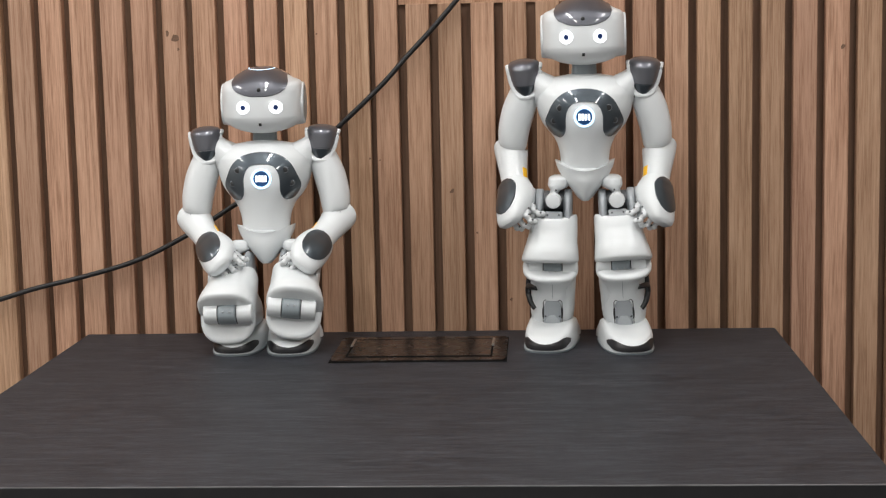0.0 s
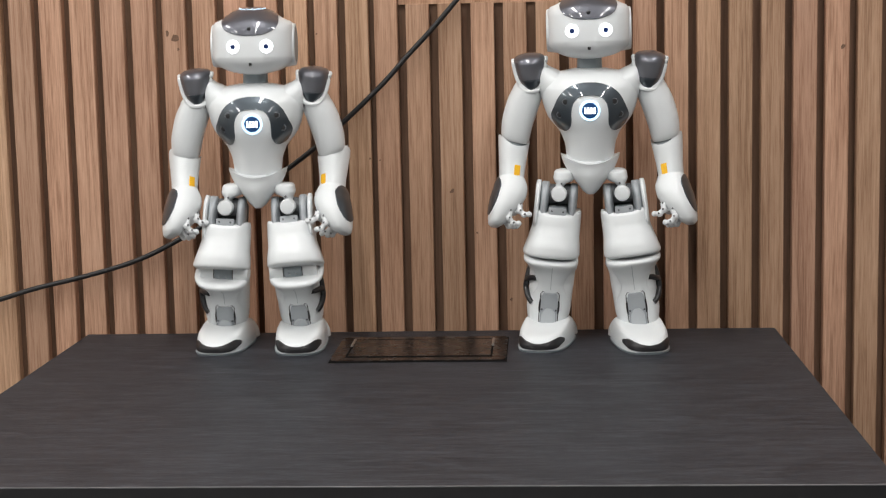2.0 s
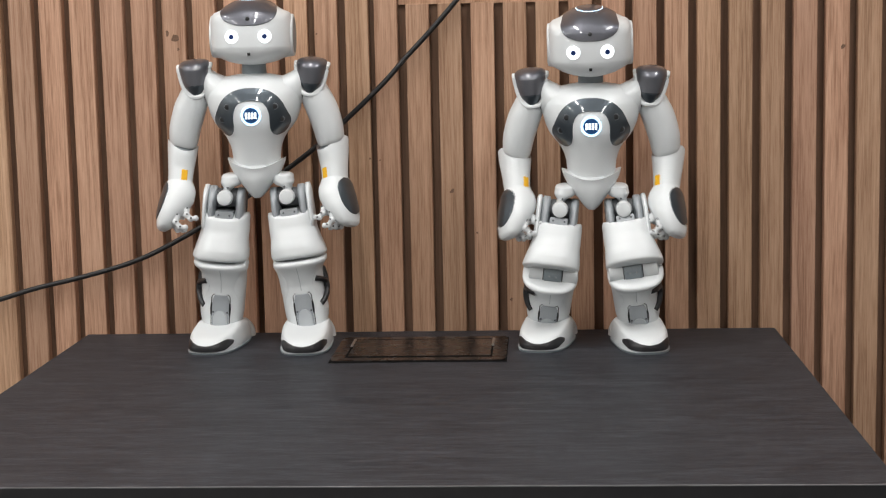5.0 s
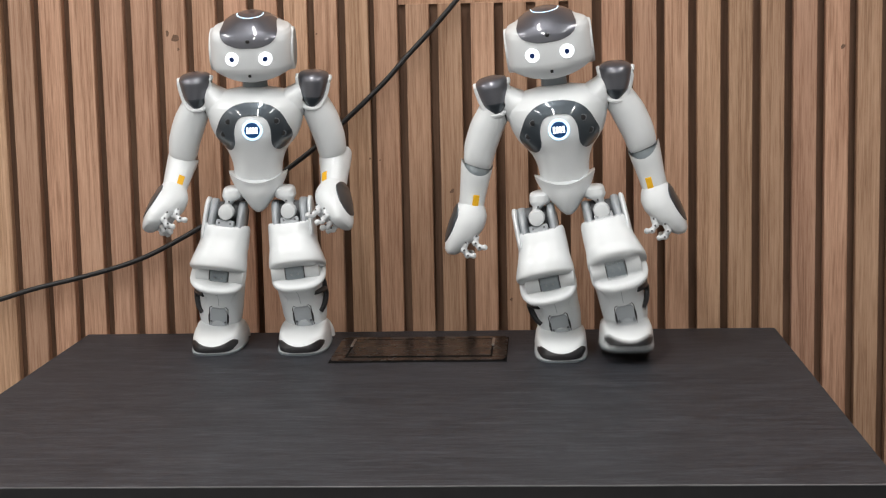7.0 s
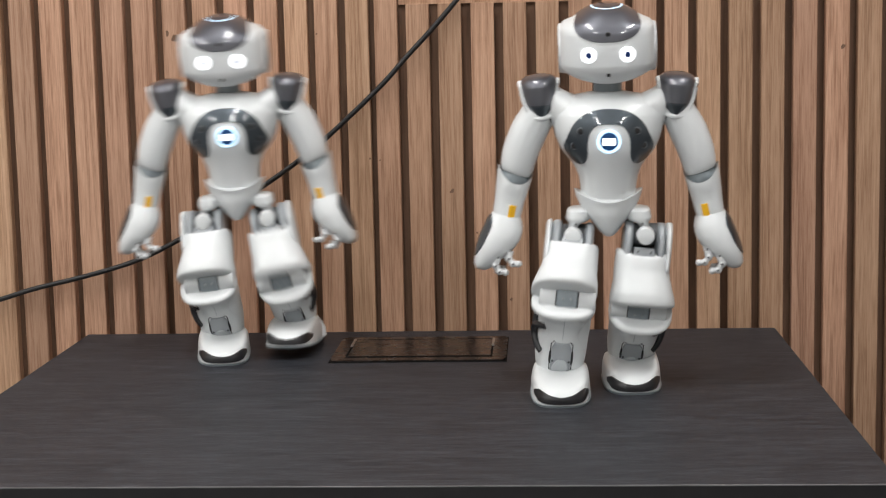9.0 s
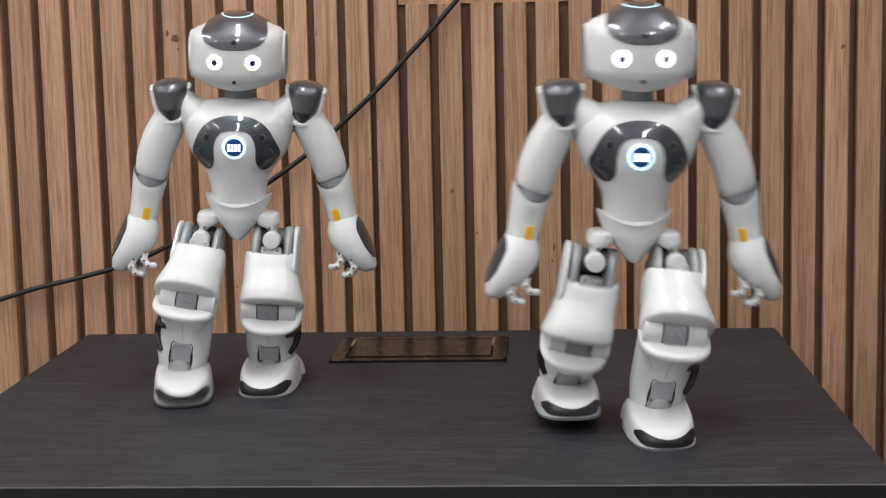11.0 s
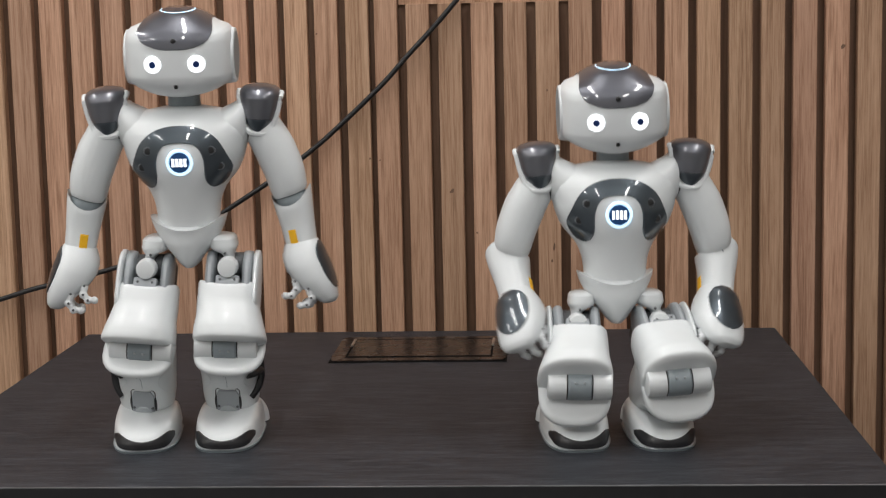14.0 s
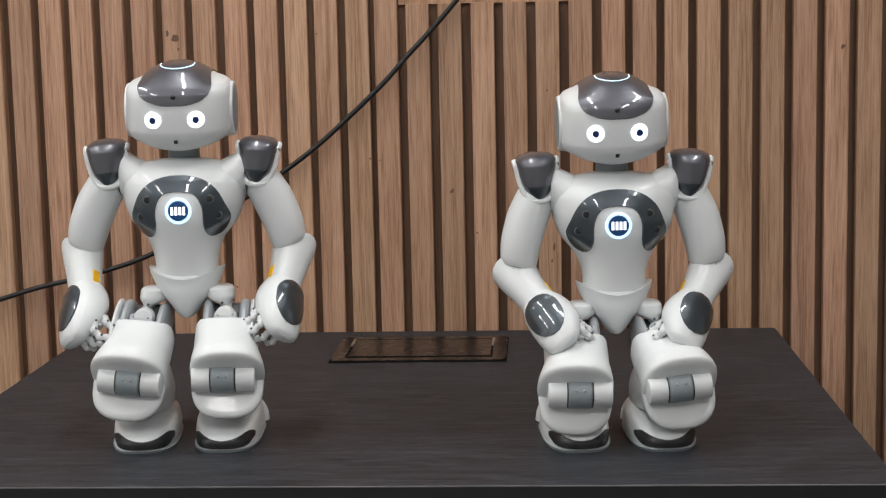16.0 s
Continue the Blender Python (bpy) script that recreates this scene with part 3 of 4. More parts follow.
def build_thigh(root, s):
    f = Form([(-0.1025, s * 0.003, -0.004, 0.0370, 0.0365, 0.033, 2.5), (-0.1012, s * 0.004, -0.006, 0.0425, 0.0415, 0.036, 2.5), (-0.0990, s * 0.0045, -0.006, 0.0448, 0.0440, 0.0365, 2.5), (-0.0965, s * 0.0045, -0.006, 0.0456, 0.0450, 0.037, 2.5),
              (-0.085, s * 0.0035, -0.005, 0.0440, 0.0455, 0.038, 2.6), (-0.068, s * 0.002, -0.003, 0.0405, 0.042, 0.038, 2.6), (-0.05, 0, 0, 0.0385, 0.039, 0.038, 2.7), (-0.036, 0, 0, 0.038, 0.0365, 0.037, 2.7), (-0.0325, 0, 0, 0.0365, 0.0340, 0.036, 2.7), (-0.0315, 0, 0, 0.0345, 0.0300, 0.034, 2.7)])
    t = part("thigh", f.mesh(32, 16, z_of=lambda q: Vector((q.x, q.y, q.z + 0.007 * (abs(q.x) / 0.036) ** 2.5 * max(0, (q.z + 0.055) / 0.019)))), WHITE, root)
    for d in (-1, 1):
        if d == s:
            g = Form([(-0.060, 0, 0.002, 0.0040, 0.024, 0.024, 2.6), (-0.045, 0, 0.002, 0.0048, 0.0335, 0.034, 2.6), (-0.02, 0, 0.002, 0.0050, 0.0330, 0.034, 2.6), (0.002, 0, 0.002, 0.0050, 0.0275, 0.029, 2.5), (0.012, 0, 0.002, 0.0048, 0.0175, 0.019, 2.3), (0.0175, 0, 0.002, 0.0036, 0.007, 0.008, 2)])
            part("side_shell", g.mesh(22, 14), WHITE, t, at=pose(d * 0.0335, 0, 0))
        g = Form([(-0.046, 0, 0, 0.0070, 0.0305, 0.030, 2.8), (-0.020, 0, 0, 0.0072, 0.0310, 0.031, 2.8), (-0.004, 0, 0, 0.0072, 0.0280, 0.029, 2.7), (0.006, 0, 0, 0.0070, 0.0225, 0.024, 2.6), (0.013, 0, 0, 0.0066, 0.0140, 0.015, 2.4), (0.0165, 0, 0, 0.0055, 0.005, 0.006, 2)])
        part("bracket", g.mesh(22, 16), BRACKET, t, "silver grey arched hip bracket", pose(d * 0.0226, 0, 0))
    part("servo_cover", box(bmesh.new(), -0.0145, 0.0145, -0.0325, 0.02, -0.050, -0.0205, 0.003), BRACKET, t, "grey servo cover")
    for x in (-0.009, 0.009):
        part("screw", cyl(bmesh.new(), (x, -0.0315, -0.0265), (x, -0.0332, -0.0265), 0.0016, n=10), DARK_GREY, t)
    part("rear_cover", box(bmesh.new(), -0.03, 0.03, 0.012, 0.034, -0.04, 0.010, 0.006), DARK_GREY, t)
    # the knee: a roll between thigh and shin with a grey strap in its middle
    ky, kz, kr = -0.007, -0.1045, 0.0170
    part("knee_roll", cyl(bmesh.new(), (-0.038, ky, kz), (0.039, ky, kz), kr, n=28, bevel=0.003), WHITE, t)

    def round_roll(x, a, lift):
        return Vector((x, ky - (kr + lift) * math.cos(a), kz - (kr + lift) * math.sin(a)))

    turns = [math.radians(-72 + 12 * k) for k in range(17)]
    pts = [[round_roll(x, a, 0.0008) for x in (-0.0145, -0.007, 0, 0.007, 0.0145)] for a in turns]
    part("knee_strap", patch(pts, 0.0010, core=lambda q: Vector((q.x, ky, kz))), GREY, t, "grey flexible knee strap")
    edge = [round_roll(-0.0151, a, 0.0003) for a in turns] + [round_roll(0.0151, a, 0.0003) for a in reversed(turns)]
    part("strap_groove", tube(bmesh.new(), edge, 0.0007, 5, True), BLACK, t)
    for x in (-0.0052, 0.0052):
        part("screw", ball(bmesh.new(), round_roll(x, 0.55, 0.0018), 0.0018, u=8, v=6), BRACKET, t)
    return t


def build_hip(root, s):
    """White hip yoke beside the pelvis with the round knob in front."""
    h = part("hip_yoke", Form([(-0.012, 0, 0.004, 0.0075, 0.018, 0.022, 2.3), (0.008, 0, 0.004, 0.0070, 0.022, 0.024, 2.4), (0.015, -s * 0.003, 0.004, 0.0085, 0.025, 0.026, 2.5), (0.0195, -s * 0.007, 0.004, 0.0150, 0.027, 0.026, 2.6), (0.024, -s * 0.008, 0.004, 0.0175, 0.028, 0.026, 2.8), (0.033, -s * 0.009, 0.004, 0.0172, 0.027, 0.026, 2.8),
                               (0.0365, -s * 0.009, 0.005, 0.0145, 0.022, 0.023, 2.6), (0.038, -s * 0.009, 0.006, 0.010, 0.015, 0.016, 2.3)]).mesh(24, 18), WHITE, root)
    part("knob", cyl(bmesh.new(), (0, -0.022, 0.001), (0, -0.043, 0.001), 0.0130, 0.0118, 24, 0.003), WHITE, h, "round white hip knob")
    part("screw", cyl(bmesh.new(), (-s * 0.004, -0.020, 0.0165), (-s * 0.004, -0.0262, 0.0165), 0.0016, n=10), DARK_GREY, h)
    part("hip_axle", cyl(bmesh.new(), (-0.018, 0.002, -0.002), (0.018, 0.002, -0.002), 0.016, n=18), DARK_GREY, h)
    return h


def build_shin(root, s):
    f = Form([(-0.117, 0, 0.004, 0.0315, 0.030, 0.032, 2.5), (-0.104, s * 0.001, 0.006, 0.0345, 0.032, 0.037, 2.5), (-0.09, s * 0.001, 0.006, 0.0360, 0.033, 0.042, 2.5), (-0.07, s * 0.000, 0.008, 0.0355, 0.034, 0.046, 2.4), (-0.048, 0.0, 0.008, 0.0365, 0.034, 0.05, 2.4),
              (-0.028, 0.0, 0.004, 0.0368, 0.037, 0.050, 2.4), (-0.018, s * 0.001, 0.0, 0.0400, 0.0405, 0.048, 2.5), (-0.011, s * 0.003, -0.004, 0.0436, 0.0438, 0.044, 2.6), (-0.0065, s * 0.004, -0.005, 0.0443, 0.0447, 0.042, 2.6), (-0.0040, s * 0.004, -0.005, 0.0438, 0.0440, 0.0415, 2.6), (-0.0020, s * 0.004, -0.005, 0.0415, 0.0415, 0.040, 2.6), (-0.0010, s * 0.004, -0.005, 0.0370, 0.0370, 0.037, 2.6)])
    t = part("shin", f.mesh(28, 16), WHITE, root)
    pts = []
    for i in range(13):
        z = -0.115 + 0.056 * i / 12
        w = 0.0142 - 0.0020 * max(0, i - 10)
        pts.append([f.front(w * (j - 4) / 4, z) for j in range(9)])
    part("ankle_cover", patch(pts, 0.0022, core=lambda q: Vector((0, 0.02, q.z))), BRACKET, t, "silver grey ankle cover")
    pts = []
    for i in range(11):
        z = -0.1165 + 0.032 * i / 10
        w = 0.0118 * (1 if i < 5 else math.sqrt(max(0.06, 1 - ((i - 5) / 5.1) ** 2)))
        pts.append([f.front(w * (j - 3) / 3, z) + Vector((0, -0.0022, 0)) for j in range(7)])
    part("ankle_cap", patch(pts, 0.0016, core=lambda q: Vector((0, 0.02, q.z))), PALE_GREY, t, "arched silver grey ankle plate")
    for x in (-0.0150, 0.0150):
        part("ankle_gap", ball(bmesh.new(), f.front(x, -0.083), 0.0021, 0.0016, 0.0120, u=10, v=8), BLACK, t)
    edge = [f.front(x, z) + Vector((0, 0.0001, 0)) for x, z in [(-0.0150, -0.114), (-0.0155, -0.085), (-0.0150, -0.0625), (-0.0125, -0.0582), (0.0125, -0.0582), (0.0150, -0.0625), (0.0155, -0.085), (0.0150, -0.114)]]
    part("seam", tube(bmesh.new(), edge, 0.0007, 6), BLACK, t)
    part("front_seam", tube(bmesh.new(), [f.front(0, -0.010 - 0.004 * k) for k in range(12)], 0.0004, 5), GREY, t)
    for d in (-1, 1):
        line = [f.front(d * (0.031 - 0.011 * math.sin(math.pi * k / 12) ** 2), -0.012 - 0.0055 * k) for k in range(13)]
        part("shell_crease", tube(bmesh.new(), line, 0.0004, 5), WHITE_MATT, t)
    for x in (-0.0115, 0.0115):
        q = f.front(x, -0.0875)
        part("screw", cyl(bmesh.new(), q, q + Vector((0, -0.0030, 0)), 0.0017, n=10), DARK_GREY, t)
    # the branched black inlay that stands off the outer calf like a handle
    def beside(rows, radius):
        path = []
        for k in range(25):
            y, z, off = glide(rows, k / 24)
            path.append(f.side(y, z, s) + Vector((s * off, 0, 0)))
        return tube(bmesh.new(), path, radius, 10)

    loop = [(0, -0.021, -0.037, -0.001), (0.2, -0.013, -0.041, 0.002), (0.42, 0.000, -0.049, 0.0040), (0.6, 0.001, -0.059, 0.0050), (0.8, -0.008, -0.072, 0.0035), (1, -0.017, -0.081, -0.001)]
    part("calf_inlay", beside(loop, 0.0046), PAD, t, "curved black inlay on the calf")
    part("calf_inlay", beside([(0, 0.003, -0.058, 0.0035), (0.5, 0.010, -0.042, 0.0020), (1, 0.014, -0.026, -0.0015)], 0.0052), PAD, t, "black upper branch of the inlay")
    return t


def build_foot(root, s):
    z = -ANKLE
    f = Form([(z, 0, 0, 0.0388, 0.101, 0.052, 3.2), (z + 0.003, 0, 0, 0.0405, 0.1055, 0.056, 3.2), (z + 0.011, 0, 0, 0.0410, 0.1055, 0.056, 3.1), (z + 0.0185, 0, 0, 0.0406, 0.1020, 0.054, 3.0),
              (z + 0.0240, 0, 0, 0.0398, 0.094, 0.05, 2.9), (z + 0.0285, 0, 0, 0.0378, 0.072, 0.046, 2.8), (z + 0.0325, s * 0.001, 0, 0.034, 0.043, 0.040, 2.5), (z + 0.0345, s * 0.001, 0, 0.028, 0.028, 0.03, 2.2)])

    def horns(q):
        return Vector((q.x, q.y, q.z + 0.0085 * min(1, abs(q.x) / 0.036) ** 2.5 * max(0, (q.z - z - 0.017) / 0.0165)))

    t = part("foot", f.mesh(44, 22, z_of=horns), WHITE, root)
    sole = Form([(z, 0, 0, 0.0412, 0.106, 0.056, 3.2), (z + 0.0032, 0, 0, 0.0424, 0.1075, 0.0575, 3.2)])
    part("sole", sole.mesh(36, 2), GREY, t, "grey rubber sole")
    pts = []
    for i in range(25):
        u = -1 + i / 12
        x = u * 0.0374
        top = z + 0.0145 + 0.0125 * abs(u) ** 1.8 - 0.0110 * abs(u) ** 8
        bot = z + 0.0046 + 0.0015 * u * u + 0.0099 * abs(u) ** 10
        pts.append([horns(f.front(x, bot + (top - bot) * j / 6)) for j in range(7)])
    part("toe_bumper", patch(pts, 0.0022, core=lambda q: Vector((0, 0, q.z))), PAD, t, "black toe bumper")
    heel = Form([(z + 0.001, s * 0.002, 0.064, 0.0400, 0.022, 0.022, 2.8), (z + 0.010, s * 0.002, 0.064, 0.0390, 0.022, 0.020, 2.8), (z + 0.022, s * 0.002, 0.061, 0.0350, 0.018, 0.016, 2.6), (z + 0.031, s * 0.002, 0.058, 0.0280, 0.012, 0.011, 2.3), (z + 0.034, s * 0.002, 0.057, 0.018, 0.007, 0.007, 2)])
    part("heel", heel.mesh(20, 8), WHITE, t)
    part("ankle_joint", cyl(bmesh.new(), (-0.016, 0, 0.0), (0.016, 0, 0.0), 0.018, n=18, bevel=0.002), GREY, t, "grey ankle joint")
    return t


def build_head(root):
    h = part("head", HEAD.mesh(36, 24), WHITE, root)
    o = Vector((0, 0.004, 0.040))
    pts = []
    for i in range(33):
        b = math.radians(20 + 132 * i / 32)
        k = min(1.0, i / 9)
        w = 0.0510 * (0.62 + 0.38 * math.sqrt(1 - (1 - k) ** 2)) * (1.0 if i < 26 else math.sqrt(max(0.2, 1 - ((i - 26) / 7) ** 2)))
        row = []
        for j in range(17):
            u = (j - 8) / 8
            bb = b + 0.10 * abs(u) ** 3 * (1 - k)
            row.append(HEAD.surface(o, Vector((u * w, -0.072 * math.cos(bb), 0.066 * math.sin(bb)))))
        pts.append(row)
    part("head_cap", patch(pts, 0.0018, core=lambda q: o), SHELL, h, "glossy charcoal head cap")
    ring = []
    for k in range(29):
        a = math.pi * (-0.06 + 1.12 * k / 28)
        d = Vector((0.021 * math.cos(a), -0.010 - 0.026 * math.sin(a), 0.066))
        ring.append(HEAD.surface(o, d) + d.normalized() * 0.0018)
    part("crown_light", tube(bmesh.new(), ring, 0.0007, 6), LED_BLUE, h, "thin glowing arc on the crown")
    q = HEAD.surface(o, Vector((0, -0.072 * math.cos(0.52), 0.066 * math.sin(0.52))))
    part("camera_lens", ball(bmesh.new(), q + Vector((0, -0.0015, 0)), 0.0033, 0.002, 0.0033), BLACK, h, "small black camera lens")
    q = HEAD.front(0, 0.0185)
    part("mouth_lens", box(bmesh.new(), -0.0024, 0.0024, q.y - 0.001, q.y + 0.003, 0.0155, 0.0205, 0.001), BLACK, h, "small black mouth sensor")
    for s in (-1, 1):
        part("eye", disc_on(HEAD, s * 0.0262, 0.0455, 0.0107, 0.0107, 0.0016, 4, 26), LED, h, "glowing white ring eye")
        part("pupil", disc_on(HEAD, s * 0.0262, 0.0455, 0.0042, 0.0044, 0.0026, 2, 18), NAVY, h, "navy blue eye centre")
        part("ear", cyl(bmesh.new(), (s * 0.050, 0.006, 0.047), (s * 0.0668, 0.006, 0.047), 0.036, 0.0335, 32, 0.002), WHITE, h)
        part("speaker_grille", cyl(bmesh.new(), (s * 0.066, 0.006, 0.047), (s * 0.0672, 0.006, 0.047), 0.029, n=28), GREY, h, "perforated grey speaker grille")
    return h


def build_robot():
    root = tagged(new("robot"), "white toy-sized humanoid robot with charcoal shields on table", "robot", "pair of humanoid robots")
    build_torso(root)
    build_head(root)
    for s in (-1, 1):
        for make, x in ((build_upper_arm, 0.1), (build_forearm, 0.12), (build_hip, 0.05), (build_thigh, 0.05), (build_shin, 0.05), (build_foot, 0.05)):
            make(root, s).matrix_basis = pose(s * x, 0, 0.3)
    return root


room()
table()
socket_flap()
cable()
ceiling_lights()
slat_wall()
robot_a = build_robot()
robot_b = copy_thing(robot_a, pose(0, 0, 0))


# ---- movement ----
def rx(d):
    return Matrix.Rotation(radians(d), 4, "X")


def ry(d):
    return Matrix.Rotation(radians(d), 4, "Y")


def rz(d):
    return Matrix.Rotation(radians(d), 4, "Z")


def smooth_rows(rows, t):
    """Cubic through rows (t, values...), with tangents from the neighbours."""
    if t <= rows[0][0]:
        return rows[0][1:]
    if t >= rows[-1][0]:
        return rows[-1][1:]
    i = next(j for j in range(len(rows) - 1) if rows[j + 1][0] >= t)
    p0, p1, p2, p3 = rows[max(i - 1, 0)], rows[i], rows[i + 1], rows[min(i + 2, len(rows) - 1)]
    h = p2[0] - p1[0]
    s = (t - p1[0]) / h
    out = []
    for c in range(1, len(p1)):
        flat1 = (p1[c] - p0[c]) * (p2[c] - p1[c]) <= 0
        flat2 = (p2[c] - p1[c]) * (p3[c] - p2[c]) <= 0
        m1 = 0 if flat1 else (p2[c] - p0[c]) / max(p2[0] - p0[0], 1e-6)
        m2 = 0 if flat2 else (p3[c] - p1[c]) / max(p3[0] - p1[0], 1e-6)
        out.append((2 * s**3 - 3 * s**2 + 1) * p1[c] + (s**3 - 2 * s**2 + s) * h * m1 + (3 * s**2 - 2 * s**3) * p2[c] + (s**3 - s**2) * h * m2)
    return out


def foot_pose(steps, t):
    """Where a foot is: steps (lift time, landing time, x, y, yaw, height)."""
    x, y, yaw = steps[0][2:5]
    for a, b, x1, y1, yaw1, up in steps[1:]:
        if t >= b:
            x, y, yaw = x1, y1, yaw1
        elif t > a:
            s = (t - a) / (b - a)
            e = 3 * s * s - 2 * s**3
            z = up * math.sin(math.pi * s) ** 1.3
            return pose(x + (x1 - x) * e, y + (y1 - y) * e, TABLE + ANKLE + z, -5.0 * (up > 0) * math.sin(math.pi * s), 0, yaw + (yaw1 - yaw) * e)
        else:
            break
    return pose(x, y, TABLE + ANKLE, 0, 0, yaw)


def leg_poses(hip, foot, yaw, splay):
    """Thigh and shin between hip and ankle, the knee bending forwards."""
    ankle = foot.translation
    d = ankle - hip
    n = min(d.length, THIGH + SHIN - 0.0004)
    d.normalize()
    bend = max(0.0, 0.19 - n) / 0.07
    fw = (rz(yaw + splay * min(1.0, bend)) @ Vector((0, -1, 0))).normalized()
    fw = (fw - d * fw.dot(d)).normalized()
    c = (THIGH**2 + n * n - SHIN**2) / (2 * THIGH * n)
    knee = hip + d * THIGH * c + fw * THIGH * math.sqrt(max(0, 1 - c * c))
    end = hip + d * n
    side = fw.cross(d).normalized()

    def along(a, b):
        z = (a - b).normalized()
        x = -side if side.x < 0 else side.copy()
        y = z.cross(x).normalized()
        m = Matrix((x, y, z)).transposed().to_4x4()
        return Matrix.Translation(a) @ m

    return along(hip, knee), along(knee, end)


def pieces(robot):
    out = {}
    for o in robot.children:
        out[o.name.split(".")[0], 0 if abs(o.matrix_basis.translation.x) < 0.01 else (1 if o.matrix_basis.translation.x > 0 else -1)] = o
    return out


def move_robot(robot, right_steps, left_steps, torso_rows, head_rows, right_arm_rows, left_arm_rows, splay):
    """Key the robot's base between its feet, and every jointed part in the base's space."""
    parts = pieces(robot)
    tracks = {k: [] for k in parts}
    base_rows = []
    for i in range(161):
        t = i / 10
        feet = {-1: foot_pose(right_steps, t), 1: foot_pose(left_steps, t)}
        x, y, z, pitch, roll, yaw = smooth_rows(torso_rows, t)
        body = Matrix.Translation((x, y, z)) @ rz(yaw) @ ry(roll) @ rx(pitch)
        mid = (feet[-1].translation + feet[1].translation) / 2
        base = pose(mid.x, mid.y, TABLE, 0, 0, yaw)
        base_rows.append((t, base))
        back = base.inverted()
        nod, turn, tip = smooth_rows(head_rows, t)
        tracks["torso", 0].append((t, back @ body))
        tracks["head", 0].append((t, back @ body @ Matrix.Translation(NECK) @ rz(turn) @ ry(tip) @ rx(nod)))
        for s, arm in ((-1, right_arm_rows), (1, left_arm_rows)):
            out1, fwd1, out2, fwd2, twist = smooth_rows(arm, t)
            out2 += 4
            hang = -0.8 * roll if roll > 0 else -0.45 * roll
            sh = body @ Matrix.Translation((s * SHOULDER.x, 0, SHOULDER.z)) @ ry(hang - s * out1) @ rx(-fwd1)
            el = (sh @ Matrix.Translation((s * 0.003, 0, -UPPER))).translation
            fore = Matrix.Translation(el) @ body.to_3x3().to_4x4() @ ry(hang - s * out2) @ rx(-fwd2) @ rz(s * twist)
            hip = body @ Vector((s * HIP.x, HIP.y, HIP.z))
            th, sn = leg_poses(hip, feet[s], yaw, splay[(s + 1) // 2])
            tracks["upper_arm", s].append((t, back @ sh))
            tracks["forearm", s].append((t, back @ fore))
            yoke = Matrix.Translation(hip) @ body.to_3x3().to_4x4()
            tracks["hip_yoke", s].append((t, back @ yoke))
            tracks["thigh", s].append((t, back @ th))
            tracks["shin", s].append((t, back @ sn))
            tracks["foot", s].append((t, back @ feet[s]))
    walk(robot, base_rows)
    for k, ob in parts.items():
        walk(ob, tracks[k])


